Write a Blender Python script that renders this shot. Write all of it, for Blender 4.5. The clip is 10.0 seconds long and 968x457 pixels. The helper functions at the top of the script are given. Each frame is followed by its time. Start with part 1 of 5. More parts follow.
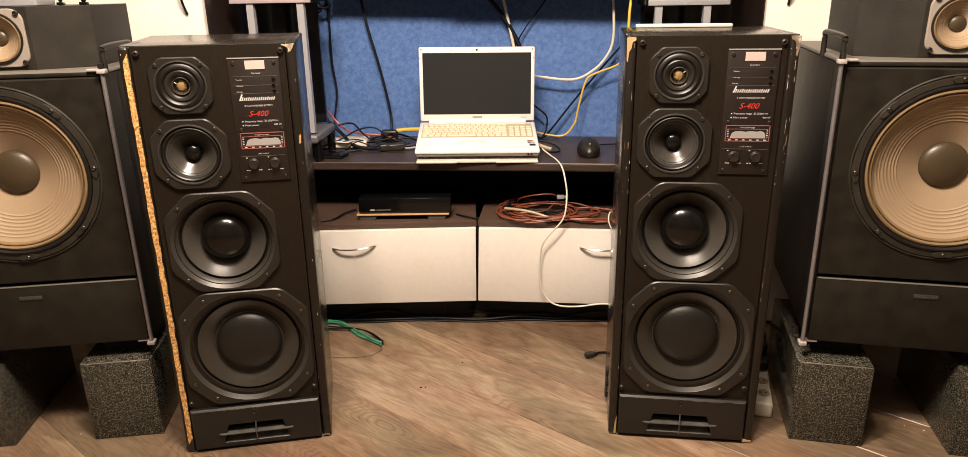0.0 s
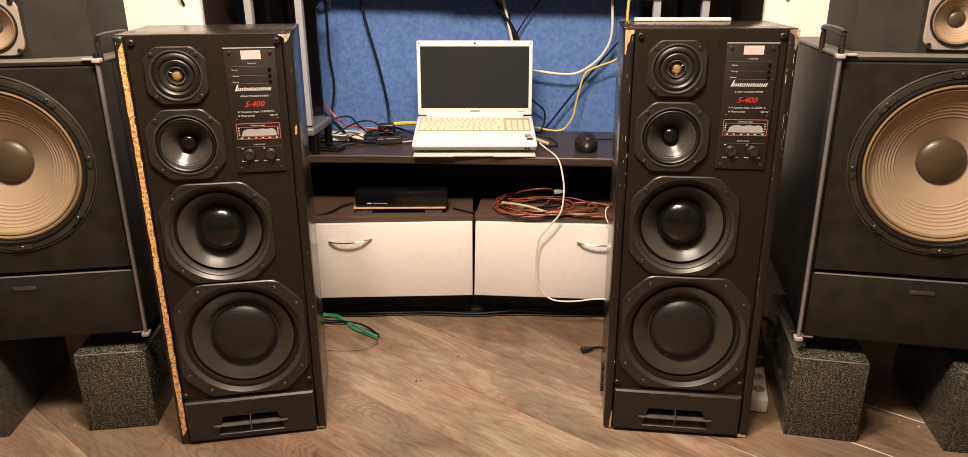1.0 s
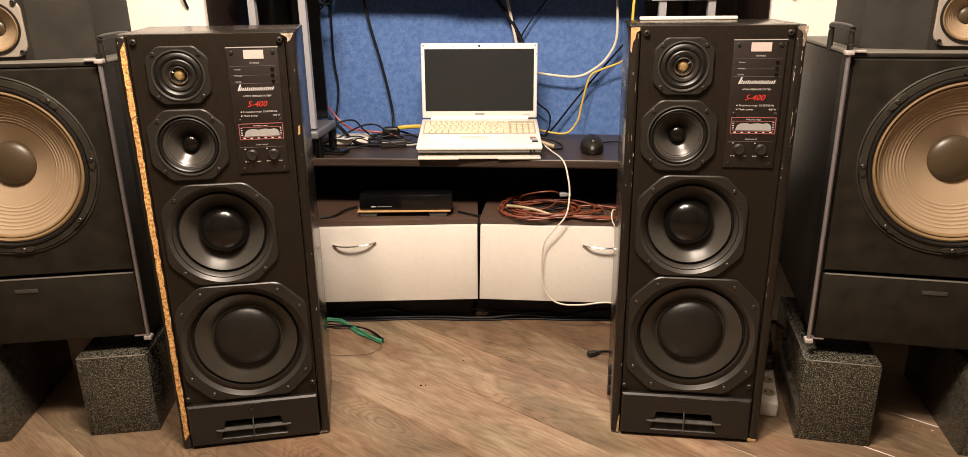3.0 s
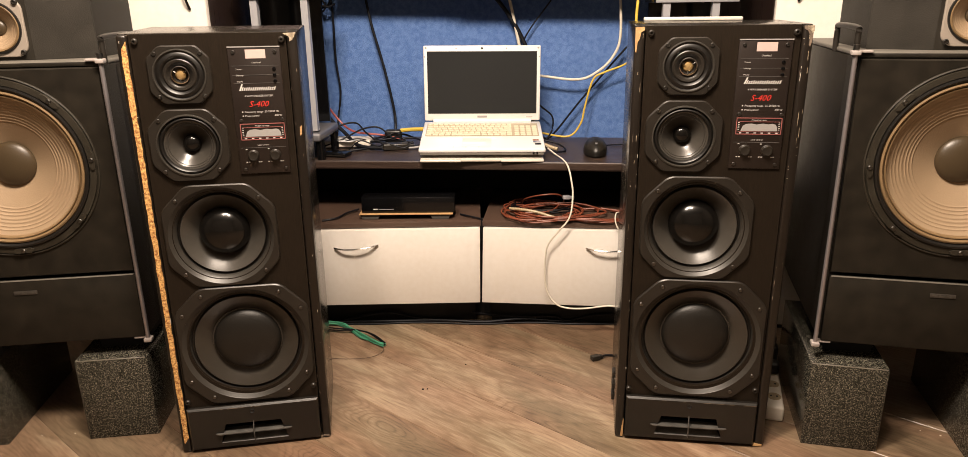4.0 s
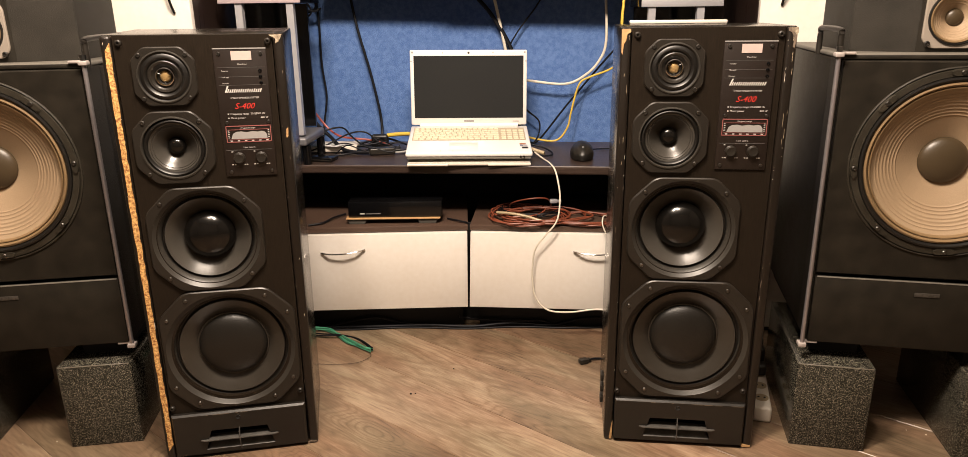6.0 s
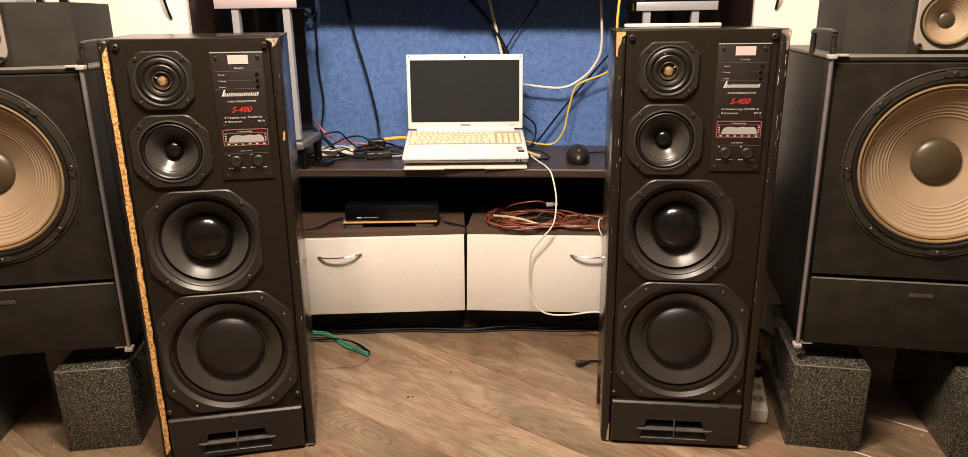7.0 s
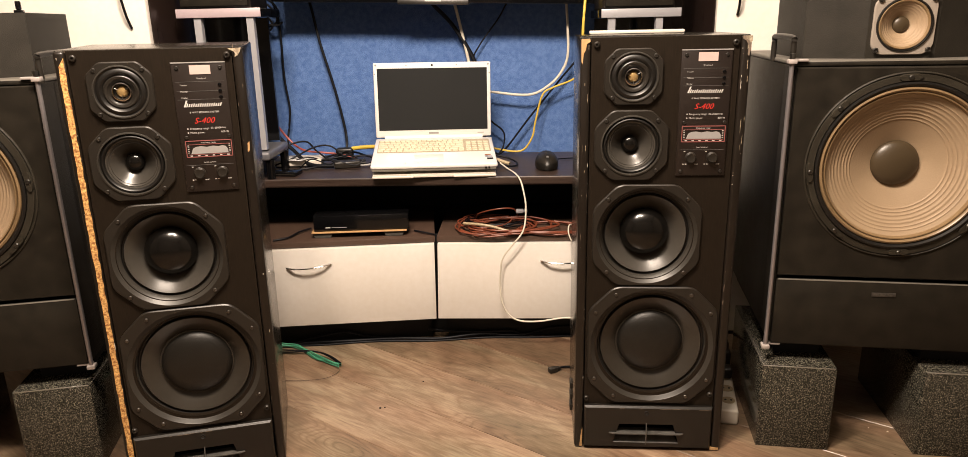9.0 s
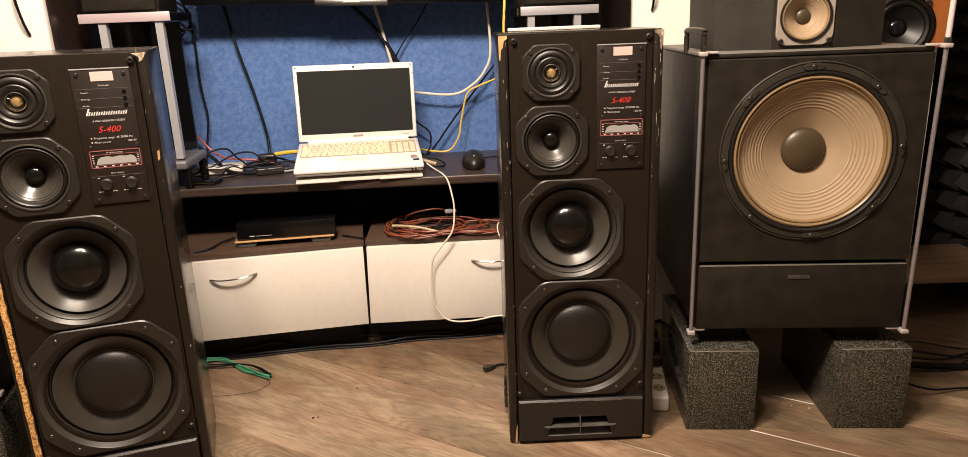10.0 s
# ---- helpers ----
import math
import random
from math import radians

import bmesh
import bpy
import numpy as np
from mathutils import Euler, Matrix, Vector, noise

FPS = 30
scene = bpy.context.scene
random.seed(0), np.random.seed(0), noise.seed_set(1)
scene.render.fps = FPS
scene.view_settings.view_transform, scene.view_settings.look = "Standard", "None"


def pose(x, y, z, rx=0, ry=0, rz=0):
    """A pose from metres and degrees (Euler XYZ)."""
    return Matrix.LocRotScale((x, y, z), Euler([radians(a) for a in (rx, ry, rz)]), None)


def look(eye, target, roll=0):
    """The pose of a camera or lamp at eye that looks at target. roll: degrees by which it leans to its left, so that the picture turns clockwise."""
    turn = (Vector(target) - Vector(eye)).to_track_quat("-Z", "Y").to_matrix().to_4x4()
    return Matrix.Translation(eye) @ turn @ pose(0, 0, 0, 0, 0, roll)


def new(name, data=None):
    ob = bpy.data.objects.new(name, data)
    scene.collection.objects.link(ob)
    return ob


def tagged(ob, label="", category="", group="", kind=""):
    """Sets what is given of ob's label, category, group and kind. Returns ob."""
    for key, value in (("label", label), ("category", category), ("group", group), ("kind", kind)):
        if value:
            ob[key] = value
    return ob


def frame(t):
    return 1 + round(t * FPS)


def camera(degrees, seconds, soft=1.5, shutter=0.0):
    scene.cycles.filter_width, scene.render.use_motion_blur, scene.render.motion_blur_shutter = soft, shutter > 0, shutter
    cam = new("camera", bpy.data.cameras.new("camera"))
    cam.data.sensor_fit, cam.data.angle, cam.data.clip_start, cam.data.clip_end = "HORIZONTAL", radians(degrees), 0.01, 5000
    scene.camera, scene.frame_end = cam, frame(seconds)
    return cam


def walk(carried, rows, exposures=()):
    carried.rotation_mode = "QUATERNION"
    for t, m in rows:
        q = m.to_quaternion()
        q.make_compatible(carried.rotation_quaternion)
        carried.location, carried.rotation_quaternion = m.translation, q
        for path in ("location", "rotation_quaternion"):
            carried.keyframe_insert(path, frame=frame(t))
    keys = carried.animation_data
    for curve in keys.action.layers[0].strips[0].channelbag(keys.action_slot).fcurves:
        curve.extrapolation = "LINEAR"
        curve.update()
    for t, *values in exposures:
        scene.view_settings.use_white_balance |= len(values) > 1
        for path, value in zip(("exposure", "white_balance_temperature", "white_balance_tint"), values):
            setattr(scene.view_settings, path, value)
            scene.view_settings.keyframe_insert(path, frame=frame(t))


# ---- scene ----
cam = camera(68.53, 10.0, soft=0.75)
PATH = [
    (0, (0.1131, 0.1082, 1.0259), (0.0431, 2.0010, 0.3840), -1.00),
    (0.5, (0.1109, 0.1117, 1.0187), (0.0511, 2.0002, 0.3631), -0.63),
    (1, (0.1155, 0.1102, 1.0159), (0.0523, 2.0006, 0.3660), -0.54),
    (1.5, (0.1140, 0.1141, 1.0099), (0.0463, 2.0073, 0.3687), -1.03),
    (2, (0.1138, 0.1169, 1.0056), (0.0485, 2.0107, 0.3659), -0.86),
    (2.5, (0.1165, 0.1192, 0.9993), (0.0393, 2.0156, 0.3685), -1.05),
    (2.7, (0.1166, 0.1200, 0.9970), (0.0379, 2.0167, 0.3673), -0.86),
    (3.8, (0.1146, 0.1278, 0.9826), (0.0342, 2.0306, 0.3720), -0.89),
    (4, (0.1130, 0.1305, 0.9797), (0.0296, 2.0337, 0.3706), -0.82),
    (4.5, (0.1116, 0.1296, 0.9748), (0.0297, 2.0336, 0.3681), -0.65),
    (5, (0.1124, 0.1290, 0.9715), (0.0312, 2.0348, 0.3702), -0.88),
    (5.5, (0.1133, 0.1321, 0.9707), (0.0533, 2.0446, 0.3886), -1.31),
    (5.7, (0.1122, 0.1318, 0.9693), (0.0566, 2.0430, 0.3824), -0.96),
    (6.8, (0.1065, 0.1217, 0.9592), (0.0745, 2.0350, 0.3775), -0.80),
    (7, (0.1119, 0.1219, 0.9612), (0.0744, 2.0380, 0.3893), -0.90),
    (7.5, (0.1137, 0.1212, 0.9611), (0.0746, 2.0408, 0.4014), -1.00),
    (8, (0.1110, 0.1221, 0.9626), (0.0754, 2.0419, 0.4031), -0.95),
    (8.5, (0.1145, 0.1228, 0.9636), (0.0757, 2.0432, 0.4065), -1.09),
    (9, (0.1184, 0.1261, 0.9616), (0.1593, 2.0473, 0.4072), -1.27),
    (9.5, (0.1323, 0.1310, 0.9557), (0.3064, 2.0413, 0.3897), -1.83),
    (10, (0.1453, 0.1317, 0.9544), (0.3594, 2.0409, 0.3987), -2.33),
]
walk(cam, [(t, look(eye, target, roll)) for t, eye, target, roll in PATH])


# ---- light ----
world = bpy.data.worlds.new("room_dark")
world.use_nodes = True
world.node_tree.nodes["Background"].inputs[0].default_value = (0.9, 0.95, 1.0, 1)
world.node_tree.nodes["Background"].inputs[1].default_value = 0.02
scene.world = world
scene.view_settings.exposure = 0.0
for bx, by in ((-0.36, 0.78), (-0.18, 0.96), (0.02, 0.96), (0.20, 0.78)):
    bulb = bpy.data.lights.new("ceiling_bulb", "POINT")
    bulb.energy, bulb.shadow_soft_size, bulb.color = 80.0, 0.08, (1.0, 0.825, 0.672)
    lamp = new("ceiling_bulb", bulb)
    lamp.location = (bx, by, 2.08)


# ---- materials ----
def shader(name, base, rough=0.5, metal=0.0, other=None, amount=0.5, scale=6.0, stretch=(1, 1, 1), bump=0.1, fine=150.0,
           coat=0.0, spread=0.08, spec=0.5):
    """A principled material whose colour wanders between two tones at two scales, with fine relief."""
    m = bpy.data.materials.new(name)
    m.use_nodes = True
    nt = m.node_tree
    p = nt.nodes["Principled BSDF"]
    p.inputs["Metallic"].default_value = metal
    p.inputs["Coat Weight"].default_value = coat
    p.inputs["Specular IOR Level"].default_value = spec
    tc = nt.nodes.new("ShaderNodeTexCoord")
    mp = nt.nodes.new("ShaderNodeMapping")
    mp.inputs["Scale"].default_value = stretch
    nt.links.new(tc.outputs["Object"], mp.inputs["Vector"])
    big = nt.nodes.new("ShaderNodeTexNoise")
    big.inputs["Scale"].default_value, big.inputs["Detail"].default_value = scale, 6
    small = nt.nodes.new("ShaderNodeTexNoise")
    small.inputs["Scale"].default_value, small.inputs["Detail"].default_value = fine, 4
    for n in (big, small):
        nt.links.new(mp.outputs["Vector"], n.inputs["Vector"])
    mix = nt.nodes.new("ShaderNodeMix")
    mix.data_type = "RGBA"
    other = other or tuple(c * 0.7 for c in base)
    mix.inputs["A"].default_value, mix.inputs["B"].default_value = (*base, 1), (*other, 1)
    ramp = nt.nodes.new("ShaderNodeMath")
    ramp.operation = "MULTIPLY_ADD"
    ramp.inputs[1].default_value, ramp.inputs[2].default_value = amount * 1.6, 0.5 - amount * 0.8
    add = nt.nodes.new("ShaderNodeMath")
    add.operation = "MULTIPLY_ADD"
    add.inputs[1].default_value = 0.35
    nt.links.new(small.outputs["Fac"], add.inputs[0])
    half = nt.nodes.new("ShaderNodeMath")
    half.operation = "MULTIPLY"
    half.inputs[1].default_value = 0.65
    nt.links.new(big.outputs["Fac"], half.inputs[0])
    nt.links.new(half.outputs[0], add.inputs[2])
    nt.links.new(add.outputs[0], ramp.inputs[0])
    ramp.use_clamp = True
    nt.links.new(ramp.outputs[0], mix.inputs["Factor"])
    nt.links.new(mix.outputs["Result"], p.inputs["Base Color"])
    rr = nt.nodes.new("ShaderNodeMath")
    rr.operation = "MULTIPLY_ADD"
    rr.inputs[1].default_value, rr.inputs[2].default_value = spread * 2, rough - spread
    nt.links.new(big.outputs["Fac"], rr.inputs[0])
    nt.links.new(rr.outputs[0], p.inputs["Roughness"])
    if bump:
        b = nt.nodes.new("ShaderNodeBump")
        b.inputs["Strength"].default_value, b.inputs["Distance"].default_value = bump, 0.002
        nt.links.new(small.outputs["Fac"], b.inputs["Height"])
        nt.links.new(b.outputs["Normal"], p.inputs["Normal"])
    return m


# VINYL again, glossier and lightened for the drawers' sheen on the sides
SIDE = shader("black_vinyl_sheen", (0.0105, 0.009, 0.0068), 0.2, other=(0.021, 0.017, 0.0125), scale=14, stretch=(9, 9, 0.4), fine=60, bump=0.1, spec=0.7)
VINYL = shader("black_wood_vinyl", (0.0066, 0.0047, 0.0032), 0.34, other=(0.0125, 0.0090, 0.0064), scale=14, stretch=(9, 9, 0.5), fine=60, bump=0.12)
BAFFLE = shader("black_ash_baffle", (0.0075, 0.0053, 0.0034), 0.42, other=(0.0175, 0.0122, 0.0078), amount=1.9, spec=0.25, scale=34, stretch=(14, 14, 0.9), fine=110, bump=0.18)
PLASTIC = shader("grey_black_plastic", (0.0126, 0.0106, 0.0083), 0.36, spec=0.5, other=(0.0195, 0.0163, 0.0128), fine=500, bump=0.12)
RUBBER = shader("black_rubber", (0.0066, 0.0057, 0.0047), 0.42, fine=300, bump=0.05)
RING = shader("satin_basket_ring", (0.024, 0.021, 0.017), 0.42, spec=0.5, other=(0.034, 0.031, 0.026), scale=30, fine=300, bump=0.08)
DARKCONE = shader("dark_bass_cone", (0.027, 0.0235, 0.0185), 0.33, other=(0.036, 0.031, 0.025), scale=30, fine=400, bump=0.05)
CONE = shader("dark_polypropylene", (0.060, 0.054, 0.046), 0.30, spec=0.5, other=(0.030, 0.028, 0.024), scale=30, fine=400, bump=0.04, spread=0.04)
GLOSSCONE = shader("glossy_black_cone", (0.046, 0.042, 0.036), 0.22, scale=40, fine=400, bump=0.05, spread=0.04)
MATTCAP = shader("satin_black_cap", (0.0065, 0.0058, 0.0048), 0.38, other=(0.0125, 0.011, 0.0088), scale=26, fine=500, bump=0.25)
CAP = shader("glossy_black_cap", (0.005, 0.0045, 0.004), 0.16, scale=20, bump=0.02, spread=0.04)
GOLD = shader("gold_dome", (0.62, 0.42, 0.18), 0.3, metal=0.6, bump=0.0)
STEEL = shader("dull_steel", (0.20, 0.195, 0.185), 0.34, metal=1.0, fine=200, bump=0.05)
CHROME = shader("chrome", (0.72, 0.71, 0.7), 0.12, metal=1.0, bump=0.0, spread=0.03)
PLATE = shader("dark_plate", (0.0105, 0.007, 0.0055), 0.4, other=(0.016, 0.0108, 0.0085), scale=20, fine=300, bump=0.05)
PANEL = shader("port_plastic", (0.0085, 0.0073, 0.006), 0.34, other=(0.0135, 0.0118, 0.0098), scale=20, fine=260, bump=0.1)
# grey holds both wear and the light on the port's upward faces
FIN = shader("worn_and_lit_plastic", (0.045, 0.043, 0.04), 0.34, other=(0.10, 0.095, 0.087), amount=1.6, scale=40, fine=300, bump=0.1)
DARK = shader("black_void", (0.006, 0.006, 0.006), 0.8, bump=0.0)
CHIP = shader("raw_chipboard", (0.80, 0.50, 0.17), 0.85, other=(0.30, 0.11, 0.03), amount=3.0, scale=130, stretch=(1, 1, 1), fine=260, bump=0.9)
RAW = shader("bare_wood", (0.52, 0.33, 0.15), 0.8, other=(0.36, 0.2, 0.08), amount=1.0, scale=60, fine=200, bump=0.6)
CREAM = shader("bare_cream_primer", (0.50, 0.42, 0.30), 0.8, other=(0.12, 0.085, 0.055), amount=2.4, scale=150, fine=400, bump=0.6)
SCUFF = shader("grey_scuff", (0.24, 0.18, 0.13), 0.8, other=(0.06, 0.045, 0.035), amount=1.0, scale=90, fine=300, bump=0.4)
PRINT = shader("white_print", (0.62, 0.6, 0.57), 0.6, bump=0.0)
RED = shader("red_print", (0.62, 0.04, 0.03), 0.5, bump=0.0)
PINK = shader("pale_sticker", (0.62, 0.47, 0.43), 0.5, bump=0.02)
ROSE = shader("dull_red_print", (0.30, 0.10, 0.09), 0.5, bump=0.0)
GREYD = shader("dim_grey_print", (0.11, 0.105, 0.1), 0.5, bump=0.0)
GREYP = shader("grey_print", (0.34, 0.33, 0.32), 0.5, bump=0.0)
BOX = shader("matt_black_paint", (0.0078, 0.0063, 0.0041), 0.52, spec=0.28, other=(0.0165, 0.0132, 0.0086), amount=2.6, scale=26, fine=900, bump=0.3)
# BOX paint again, lightened for the stronger light on the midrange boxes
MIDBOX = shader("lit_black_paint", (0.0135, 0.0118, 0.0088), 0.5, spec=0.3, other=(0.024, 0.0205, 0.0155), amount=1.8, scale=22, fine=700, bump=0.25)
# top board tone, about ten times lighter than the box paint
BOXTOP = shader("pale_grey_top", (0.085, 0.078, 0.066), 0.6, other=(0.15, 0.137, 0.116), amount=0.9, scale=12, fine=300, bump=0.3)
BEIGE = shader("tan_paper_cone", (0.33, 0.24, 0.15), 0.62, other=(0.27, 0.19, 0.115), amount=1.4, scale=9, fine=350, bump=0.15)
BROWNCAP = shader("brown_grey_cap", (0.042, 0.029, 0.015), 0.38, other=(0.060, 0.042, 0.022), scale=14, fine=300, bump=0.1)
SURROUND = shader("brown_surround", (0.165, 0.108, 0.054), 0.34, other=(0.21, 0.14, 0.072), scale=20, fine=200, bump=0.08)
RIM = shader("worn_cast_rim", (0.015, 0.0128, 0.0088), 0.44, spec=0.45, other=(0.030, 0.0255, 0.018), amount=1.6, scale=24, fine=600, bump=0.2)
PALEROD = shader("pale_rod", (0.60, 0.52, 0.51), 0.4, bump=0.02)
ROD = shader("grey_rod", (0.40, 0.37, 0.38), 0.35, metal=0.7, bump=0.03)
FLANGE = shader("tan_grey_flange", (0.30, 0.26, 0.22), 0.5, other=(0.24, 0.205, 0.17), fine=200, bump=0.1)
CLAMP = shader("cast_clamp", (0.46, 0.41, 0.385), 0.5, metal=0.1, fine=200, bump=0.1)
WHITE = shader("white_laminate", (0.77, 0.74, 0.70), 0.3, other=(0.66, 0.61, 0.54), amount=1.3, scale=3.5, fine=60, bump=0.03, coat=0.2)
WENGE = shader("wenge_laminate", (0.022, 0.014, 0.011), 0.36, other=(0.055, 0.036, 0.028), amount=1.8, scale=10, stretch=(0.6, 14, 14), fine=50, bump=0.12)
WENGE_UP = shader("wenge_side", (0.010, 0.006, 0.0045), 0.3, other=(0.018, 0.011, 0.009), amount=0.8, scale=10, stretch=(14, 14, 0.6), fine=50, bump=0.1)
BROWN = shader("brown_shelf_laminate", (0.05, 0.03, 0.022), 0.4, other=(0.09, 0.056, 0.04), amount=0.9, scale=8, stretch=(0.6, 12, 12), fine=50, bump=0.12)
BLUE = shader("blue_plaster", (0.050, 0.118, 0.325), 0.7, other=(0.098, 0.188, 0.425), amount=2.6, scale=75, fine=330, bump=1.0)
LAPTOP = shader("white_laptop_shell", (0.73, 0.715, 0.70), 0.3, other=(0.68, 0.665, 0.64), scale=10, bump=0.02, coat=0.3)
KEYCAP = shader("yellowed_keys", (0.68, 0.615, 0.47), 0.45, other=(0.63, 0.56, 0.41), scale=60, bump=0.02)
# grey that stands for the shadow under the laptop's front edge
UNDERSIDE = shader("shaded_laptop_underside", (0.20, 0.185, 0.16), 0.45, other=(0.14, 0.13, 0.11), scale=12, fine=200, bump=0.05)
KEYWELL = shader("shaded_key_bed", (0.47, 0.40, 0.285), 0.6, bump=0.05)
SCREEN = shader("dark_screen", (0.017, 0.0185, 0.020), 0.16, other=(0.024, 0.025, 0.025), scale=5, bump=0.0)
SILVER = shader("silver_paint", (0.50, 0.50, 0.53), 0.32, metal=0.35, fine=300, bump=0.05)
PINKSILVER = shader("pinkish_silver_paint", (0.60, 0.49, 0.52), 0.32, metal=0.3, fine=300, bump=0.05)
DULLMETAL = shader("dull_grey_metal", (0.16, 0.16, 0.175), 0.38, metal=0.3, fine=300, bump=0.05)
GLOSSBLACK = shader("gloss_black", (0.004, 0.004, 0.0045), 0.12, bump=0.0)
CABLE = shader("black_cable", (0.0055, 0.0062, 0.009), 0.5, spec=0.22, scale=30, bump=0.05)
CABLEW = shader("white_cable", (0.68, 0.64, 0.55), 0.4, other=(0.55, 0.5, 0.4), scale=30, bump=0.05)
CABLEY = shader("yellow_cable", (0.72, 0.50, 0.07), 0.4, scale=30, bump=0.05)
CABLER = shader("red_cable", (0.36, 0.075, 0.06), 0.4, scale=30, bump=0.05)
CABLEO = shader("orange_brown_cable", (0.24, 0.060, 0.028), 0.45, other=(0.12, 0.034, 0.018), scale=30, bump=0.05)
CABLEG = shader("green_cable", (0.10, 0.42, 0.25), 0.36, other=(0.04, 0.22, 0.13), amount=1.2, scale=30, bump=0.05)
CABLEC = shader("cream_plug", (0.42, 0.33, 0.2), 0.45, scale=30, bump=0.05)
GREYWHITE = shader("white_plastic", (0.66, 0.62, 0.55), 0.4, other=(0.6, 0.55, 0.47), scale=20, bump=0.03)
ORANGE = shader("orange_veneer", (0.36, 0.115, 0.026), 0.35, other=(0.26, 0.075, 0.016), amount=0.9, scale=8, stretch=(10, 10, 0.6), fine=60, bump=0.08, coat=0.3)
FOAM = shader("charcoal_foam", (0.024, 0.021, 0.022), 0.9, scale=30, fine=500, bump=0.4)
PAINT = shader("tan_wall_paint", (0.14, 0.114, 0.087), 0.8, scale=2, fine=120, bump=0.1)
# ceiling tone lowered to cut the light bounced into the room
CEIL = shader("dimmed_ceiling_paint", (0.36, 0.34, 0.315), 0.85, scale=2, fine=120, bump=0.1)
PAPER = shader("white_paper", (0.75, 0.74, 0.72), 0.6, bump=0.02)


def granite_shader():
    m = bpy.data.materials.new("speckled_granite")
    m.use_nodes = True
    nt = m.node_tree
    p = nt.nodes["Principled BSDF"]
    tc = nt.nodes.new("ShaderNodeTexCoord")
    v = nt.nodes.new("ShaderNodeTexVoronoi")
    v.inputs["Scale"].default_value = 600
    n = nt.nodes.new("ShaderNodeTexNoise")
    n.inputs["Scale"].default_value, n.inputs["Detail"].default_value = 420, 6
    for k in (v, n):
        nt.links.new(tc.outputs["Object"], k.inputs["Vector"])
    r = nt.nodes.new("ShaderNodeValToRGB")
    r.color_ramp.elements[0].position, r.color_ramp.elements[0].color = 0.36, (0.015, 0.0145, 0.0112, 1)
    r.color_ramp.elements[1].position, r.color_ramp.elements[1].color = 0.82, (0.27, 0.25, 0.20, 1)
    e = r.color_ramp.elements.new(0.58)
    e.color = (0.034, 0.0315, 0.0245, 1)
    g = nt.nodes.new("ShaderNodeSeparateColor")
    nt.links.new(v.outputs["Color"], g.inputs[0])
    a = nt.nodes.new("ShaderNodeMath")
    a.operation = "MULTIPLY_ADD"
    a.inputs[1].default_value = 0.4
    h = nt.nodes.new("ShaderNodeMath")
    h.operation = "MULTIPLY"
    h.inputs[1].default_value = 0.62
    nt.links.new(n.outputs["Fac"], h.inputs[0])
    nt.links.new(g.outputs[0], a.inputs[0])
    nt.links.new(h.outputs[0], a.inputs[2])
    nt.links.new(a.outputs[0], r.inputs[0])
    nt.links.new(r.outputs[0], p.inputs["Base Color"])
    p.inputs["Roughness"].default_value = 0.10
    b = nt.nodes.new("ShaderNodeBump")
    b.inputs["Strength"].default_value, b.inputs["Distance"].default_value = 0.15, 0.001
    nt.links.new(n.outputs["Fac"], b.inputs["Height"])
    nt.links.new(b.outputs[0], p.inputs["Normal"])
    return m


GRANITE = granite_shader()
# pale colour for the glint along the polished granite edge
GLINT = shader("stone_edge_glint", (0.22, 0.20, 0.17), 0.25, other=(0.10, 0.09, 0.075), amount=1.6, scale=60, fine=400, bump=0.2)


